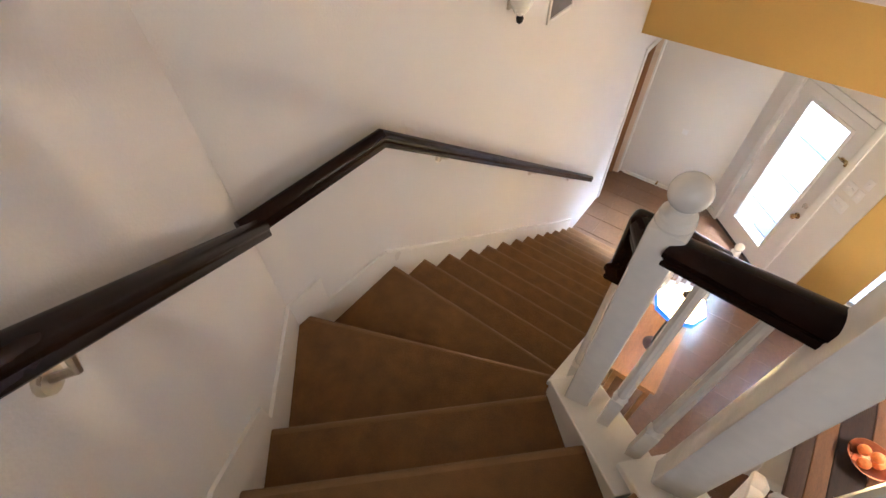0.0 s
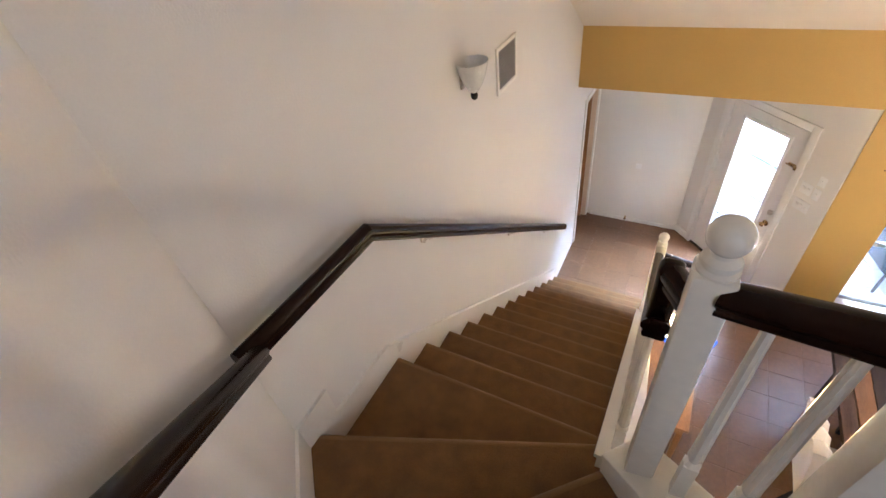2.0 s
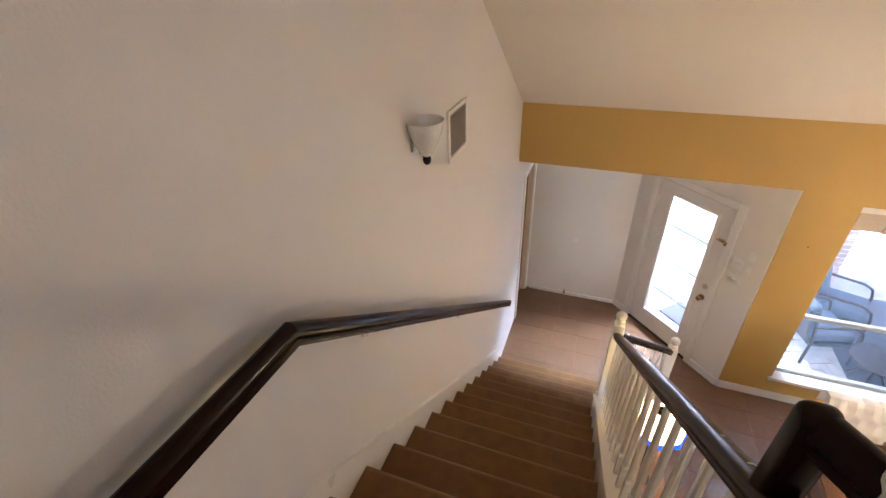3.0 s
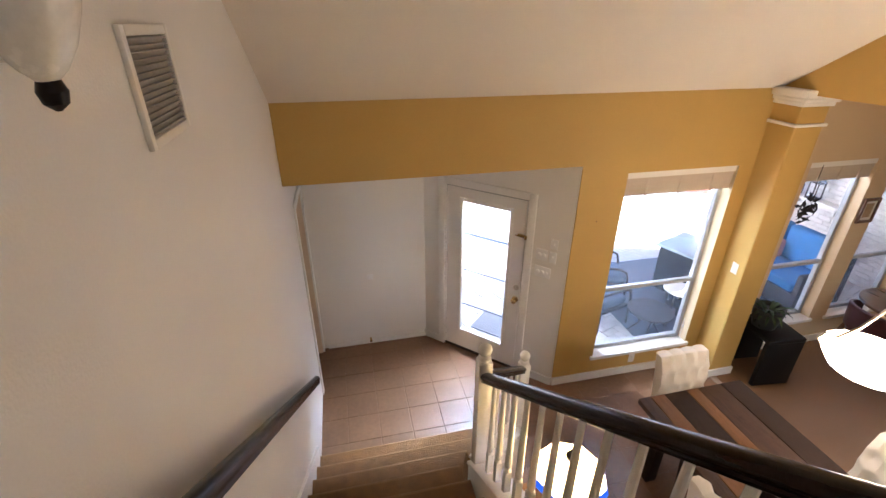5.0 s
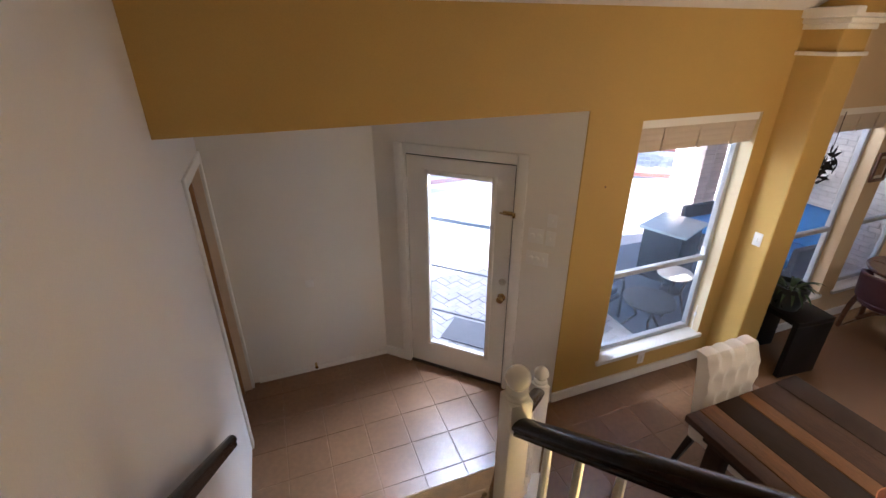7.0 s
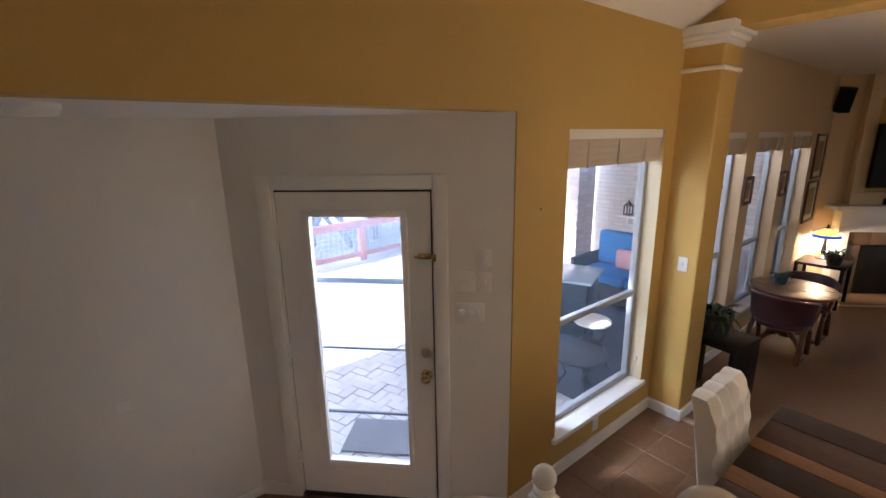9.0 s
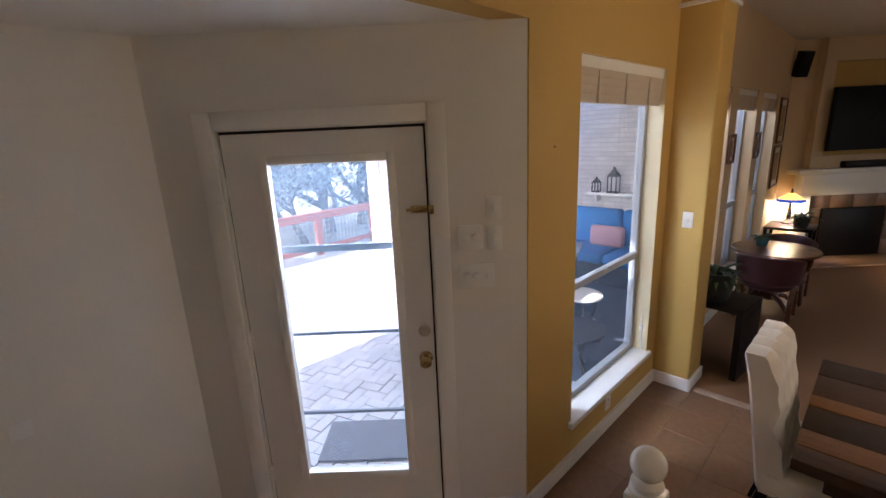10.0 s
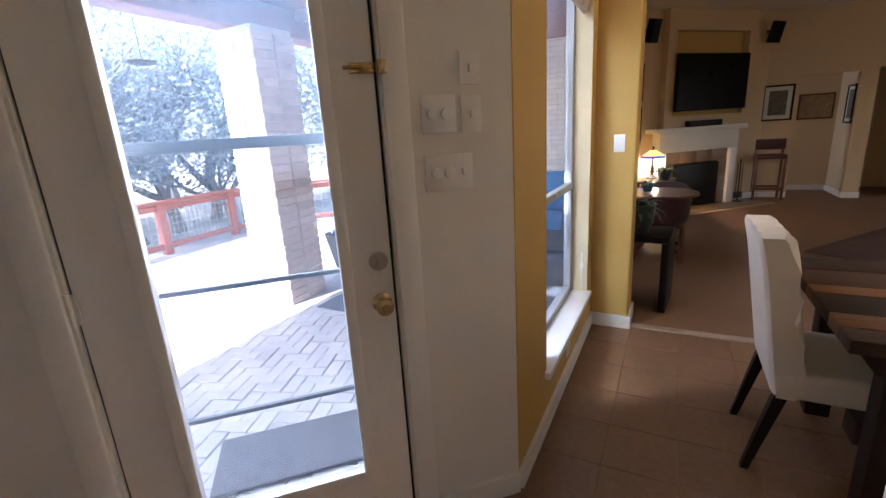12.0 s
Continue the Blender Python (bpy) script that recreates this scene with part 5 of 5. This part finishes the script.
tree(4.6, 13.4, 8.0, 11, "crooked oak with grey limbs and sparse pale leaves")
tree(6.2, 13.1, 7.5, 21, "crooked oak with grey limbs and sparse pale leaves")
tree(7.4, 13.6, 8.0, 22, "crooked oak with grey limbs and sparse pale leaves")
tree(5.4, 15.2, 8.5, 23, "crooked oak with grey limbs and sparse pale leaves")
tree(9.0, 13.4, 7.5, 24, "crooked oak with grey limbs and sparse pale leaves")
tree(5.3, 12.7, 5.0, 31, "low crooked oak beside the deck railing")
tree(7.1, 12.6, 5.5, 32, "low crooked oak beside the deck railing")
tree(8.4, 16.6, 8.5, 12, "crooked oak with grey limbs and sparse pale leaves")
tree(1.5, 16.0, 8.0, 13, "crooked oak with grey limbs and sparse pale leaves")
tree(12.5, 12.0, 7.5, 14, "crooked oak with grey limbs and sparse pale leaves")
tree(7.0, 20.0, 9.0, 15, "far crooked oak with grey limbs and sparse pale leaves")
tree(3.2, 21.0, 9.0, 16, "far crooked oak with grey limbs and sparse pale leaves")
tree(-2.5, 20.0, 9.0, 17, "far crooked oak with grey limbs and sparse pale leaves")

# patio seating
sofa = thing("patio_sofa", (6.66, 6.36, -0.1), 90, "dark wicker patio sofa with blue cushions", "sofa")
part("base", boxes((-0.85, 0.85, -0.35, 0.40, 0.05, 0.32), bev=0.02), M_WICKER, sofa)
part("back", boxes((-0.85, 0.85, -0.45, -0.35, 0.05, 0.85), bev=0.03), M_WICKER, sofa)
for sx in (-0.87, 0.80):
    part("arm", boxes((sx, sx + 0.09, -0.40, 0.40, 0.05, 0.62), bev=0.03), M_WICKER, sofa)
for sx in (-0.78, 0.01):
    bm = bmesh.new()
    box(bm, sx, sx + 0.76, -0.32, 0.42, 0.32, 0.46, 0.04, seg=3)
    part("seat_cushion", bm, M_BLUE, sofa, "blue seat cushion")
    bm = bmesh.new()
    box(bm, sx, sx + 0.76, -0.34, -0.16, 0.46, 0.98, 0.05, seg=3)
    part("back_cushion", bm, M_BLUE, sofa, "blue back cushion")
bm = bmesh.new()
box(bm, -0.1, 0.38, -0.14, 0.0, 0.47, 0.76, 0.05, seg=3)
tagged(part("throw_pillow", bm, M_PINK), "pink patterned throw pillow on the blue sofa", "pillow").matrix_basis = sofa.matrix_basis
ptb = thing("patio_table", (5.30, 6.50, -0.1), 21, "dark patio table with a pale glass top", "table")
part("top", boxes((-0.38, 0.38, -0.30, 0.30, 0.70, 0.73), bev=0.005), mat("pale_glass_top", (0.45, 0.55, 0.60), 0.15, 0.05, 5, 0.0), ptb)
part("body", boxes((-0.33, 0.33, -0.25, 0.25, 0.0, 0.70), bev=0.01), M_BLACK, ptb)


def patio_chair(m):
    t = thing("patio_chair", (0, 0, 0), label="dark wicker patio armchair with a rounded grey-blue cushion", category="chair", group="patio chairs")
    t.matrix_basis = m
    part("seat", boxes((-0.27, 0.27, -0.24, 0.27, 0.26, 0.31), bev=0.01), M_WICKER, t)
    bm = bmesh.new()
    box(bm, -0.25, 0.25, -0.20, 0.26, 0.31, 0.42, 0.045, seg=4)
    part("seat_cushion", bm, M_SLATE, t, "grey-blue seat cushion")
    bm = bmesh.new()
    box(bm, -0.25, 0.25, -0.06, 0.06, 0.0, 0.46, 0.055, m=Matrix.Translation((0, -0.22, 0.40)) @ Matrix.Rotation(radians(14), 4, 'X'), seg=4)
    part("back_cushion", bm, M_SLATE, t, "rounded grey-blue back cushion")
    for sx in (-0.29, 0.29):
        bm = bmesh.new()
        tube(bm, [(sx, -0.26, 0.012), (sx, -0.25, 0.30), (sx, -0.30, 0.58), (sx, -0.36, 0.80)], 0.018, 8)
        part("rear_leg", bm, M_IRON, t)
        bm = bmesh.new()
        tube(bm, [(sx, 0.28, 0.012), (sx, 0.27, 0.42), (sx, 0.24, 0.52), (sx, 0.14, 0.57), (sx, -0.29, 0.58)], 0.018, 8)
        part("front_leg", bm, M_IRON, t)
    part("back_panel", boxes((-0.27, 0.27, -0.02, 0.02, 0.0, 0.48), bev=0.012, m=Matrix.Translation((0, -0.29, 0.34)) @ Matrix.Rotation(radians(14), 4, 'X')), M_WICKER, t)
    return t


pc = patio_chair(pose(3.62, 6.05, -0.1, 0, 0, -75))
copy_thing(pc, pose(4.02, 6.62, -0.1, 0, 0, -110))
sto = thing("patio_stool", (4.58, 5.74, -0.1), label="iron patio stool with a round pale seat", category="stool")
bm = bmesh.new()
lathe(bm, [(0.17, 0.50), (0.19, 0.51), (0.19, 0.53), (0.16, 0.545)], 28)
part("seat", bm, M_PAPER, sto, "round pale seat")
for i in range(4):
    a = radians(90 * i + 30)
    bm = bmesh.new()
    tube(bm, [(0.14 * math.cos(a), 0.14 * math.sin(a), 0.50), (0.10 * math.cos(a), 0.10 * math.sin(a), 0.30), (0.19 * math.cos(a), 0.19 * math.sin(a), 0.012)], 0.013, 8)
    part("leg", bm, M_IRON, sto)
bm = bmesh.new()
lathe(bm, [(0.112, 0.285), (0.122, 0.29), (0.122, 0.30), (0.112, 0.305)], 24)
part("ring", bm, M_IRON, sto)
lowt = thing("low_patio_table", (4.02, 5.52, -0.1), label="low round dark patio table under the window", category="table")
bm = bmesh.new()
lathe(bm, [(0.24, 0.40), (0.27, 0.41), (0.27, 0.43), (0.25, 0.44)], 32)
part("top", bm, M_WICKER, lowt)
for i in range(3):
    a = radians(120 * i)
    bm = bmesh.new()
    tube(bm, [(0.20 * math.cos(a), 0.20 * math.sin(a), 0.40), (0.10 * math.cos(a), 0.10 * math.sin(a), 0.2), (0.22 * math.cos(a), 0.22 * math.sin(a), 0.012)], 0.013, 8)
    part("leg", bm, M_IRON, lowt)
tagged(part("outdoor_rug", boxes((3.9, 6.6, 5.3, 7.4, -0.099, -0.086), bev=0.003), M_ORUG), "dark blue-grey outdoor rug on the patio", "rug")
shelf = thing("wall_shelf", (8.02, 6.98, 0), label="white shelf on the brick wing wall", category="shelf")
part("board", boxes((-0.16, 0.066, -0.55, 0.45, 0.92, 0.96), bev=0.005), M_TRIM, shelf)
for sy in (-0.4, 0.3):
    part("bracket", boxes((-0.10, 0.066, sy - 0.015, sy + 0.015, 0.80, 0.92), bev=0.003), M_TRIM, shelf)


def lantern(x, y, z, w, h, label):
    t = thing("lantern", (x, y, z), label=label, category="lantern", group="lanterns on the shelf")
    part("base", boxes((-w, w, -w, w, 0, 0.02), bev=0.003), M_IRON, t)
    for sx in (-1, 1):
        for sy in (-1, 1):
            part("post", boxes((sx * w * 0.85 - 0.008, sx * w * 0.85 + 0.008, sy * w * 0.85 - 0.008, sy * w * 0.85 + 0.008, 0.02, h * 0.62)), M_IRON, t)
    bm = bmesh.new()
    lathe(bm, [(w * 1.4, h * 0.62), (w * 1.35, h * 0.66), (w * 0.35, h * 0.88), (w * 0.3, h * 0.92), (0.012, h)], 4, Matrix.Rotation(radians(45), 4, 'Z'))
    part("roof", bm, M_IRON, t)
    return t


lantern(7.93, 7.28, 0.961, 0.06, 0.26, "small dark metal lantern on the white shelf")
lantern(7.93, 6.98, 0.961, 0.085, 0.43, "tall dark metal lantern on the white shelf")

# brick wing of the house
wing = thing("wall_wing", (0, 0, 0), label="pale brick wing wall of the house", category="wall", kind="structure")
part("core", boxes((8.1, 8.4, 5.2, 9.2, -0.15, 3.4)), M_MORTAR, wing, smooth=False)
verts, faces = [], []
for r in range(46):
    for k in range(19):
        y0 = 5.22 + k * 0.21 + (0.105 if r % 2 else 0)
        z0 = -0.12 + r * 0.076
        if y0 + 0.2 > 9.2:
            continue
        b = len(verts)
        verts += [(xx, yy, zz) for xx in (8.088, 8.11) for yy in (y0, y0 + 0.2) for zz in (z0, z0 + 0.066)]
        faces += [tuple(b + i for i in f) for f in ((0, 1, 3, 2), (4, 6, 7, 5), (0, 4, 5, 1), (2, 3, 7, 6), (1, 5, 7, 3), (0, 2, 6, 4))]
me = bpy.data.meshes.new("bricks")
me.from_pydata(verts, [], faces)
me.materials.append(M_BRICKW)
ob = new("bricks", me)
ob.parent = wing
ob["kind"] = "stuff"

# ---- pieces: bricks, pavers, tiles ----
bm = bmesh.new()
box(bm, -0.1, 0.1, -0.03, 0.03, -0.033, 0.033, 0.004, seg=1)
me = bpy.data.meshes.new("brick")
bm.to_mesh(me)
bm.free()
me.materials.append(M_BRICK)
for r in range(33):
    z = 0.04 + r * 0.076
    for side in range(4):
        for k in range(2):
            ob = new("brick", me)
            ob.parent = col
            short = (side + r) % 2
            ob.matrix_basis = Matrix.Rotation(radians(90 * side), 4, 'Z') @ Matrix.Translation(((k - 0.5) * (0.188 if short else 0.249), 0.210, z)) @ Matrix.Diagonal((0.89 if short else 1.19, 1, 1, 1))

copy_thing(col, pose(7.30, 7.95, -0.1))

patio = part("patio", boxes((2.7, 9.5, 5.10, 10.8, -0.2, -0.118), (-3, 2.7, 6.25, 10.8, -0.2, -0.118)), M_MORTAR, None, smooth=False)
tagged(patio, "patio of grey bricks laid in herringbone", "patio", kind="structure")
bm = bmesh.new()
box(bm, -0.099, 0.099, -0.049, 0.049, -0.02, 0.0, 0.003, seg=1)
paver = bpy.data.meshes.new("paver")
bm.to_mesh(paver)
bm.free()
paver.materials.append(M_PAVER)
verts, faces = [], []
made = 0
rest = []
for i in range(-70, 90):
    for j in range(-70, 90):
        k = (i - j) % 4
        if k not in (0, 3):
            continue
        cx, cy, turn = ((i + 1) * 0.102, (j + 0.5) * 0.102, 0) if k == 0 else ((i + 0.5) * 0.102, (j + 1) * 0.102, 90)
        p = Matrix.Rotation(radians(20), 4, 'Z') @ Vector((cx, cy, 0)) + Vector((2.9, 6.9, -0.1))
        if not (5.15 < p.y < 10.7 and 0.6 < p.x < 8.0) or p.x + p.y < 7.62:
            continue
        rest.append((abs(p.x - 2.6) + abs(p.y - 6.5), p, turn + 20))
rest.sort(key=lambda q: q[0])
for d, p, a in rest[:300]:
    ob = new("paver", paver)
    ob.parent = patio
    ob.matrix_basis = Matrix.Translation((p.x, p.y, -0.1 + 0.004 * math.sin(p.x * 31 + p.y * 17))) @ Matrix.Rotation(radians(a), 4, 'Z')
for d, p, a in rest[300:]:
    b = len(verts)
    rm = Matrix.Rotation(radians(a), 4, 'Z')
    for z in (-0.12, -0.1):
        for q in ((-0.099, -0.049), (0.099, -0.049), (0.099, 0.049), (-0.099, 0.049)):
            v = rm @ Vector((*q, 0)) + p
            verts.append((v.x, v.y, z))
    faces += [tuple(b + i for i in f) for f in ((4, 5, 6, 7), (0, 1, 5, 4), (1, 2, 6, 5), (2, 3, 7, 6), (3, 0, 4, 7))]
me = bpy.data.meshes.new("pavers_far")
me.from_pydata(verts, [], faces)
me.materials.append(M_PAVER2)
ob = new("pavers_far", me)
ob.parent = patio
ob["kind"] = "stuff"

T = 0.3048
bm = bmesh.new()
box(bm, -T / 2 + 0.002, T / 2 - 0.002, -T / 2 + 0.002, T / 2 - 0.002, -0.012, 0.0, 0.0025, seg=1)
tile = bpy.data.meshes.new("tile")
bm.to_mesh(tile)
bm.free()
tile.materials.append(M_TILE)
for i in range(-6, 10):
    for j in range(-11, 6):
        x, y = 1.622 + i * T, 4.462 + j * T
        if x + T / 2 > 4.215 or y > 6.1 or (x + y > 7.5 and y > 5.0) or (x < -0.2 and y < 5.2) or (y > 5.0 and x > 2.45):
            continue
        if x < 0.85 and y < 3.2:
            continue
        ob = new("tile", tile)
        ob.parent = floor
        ob.location = (x, y, 0)
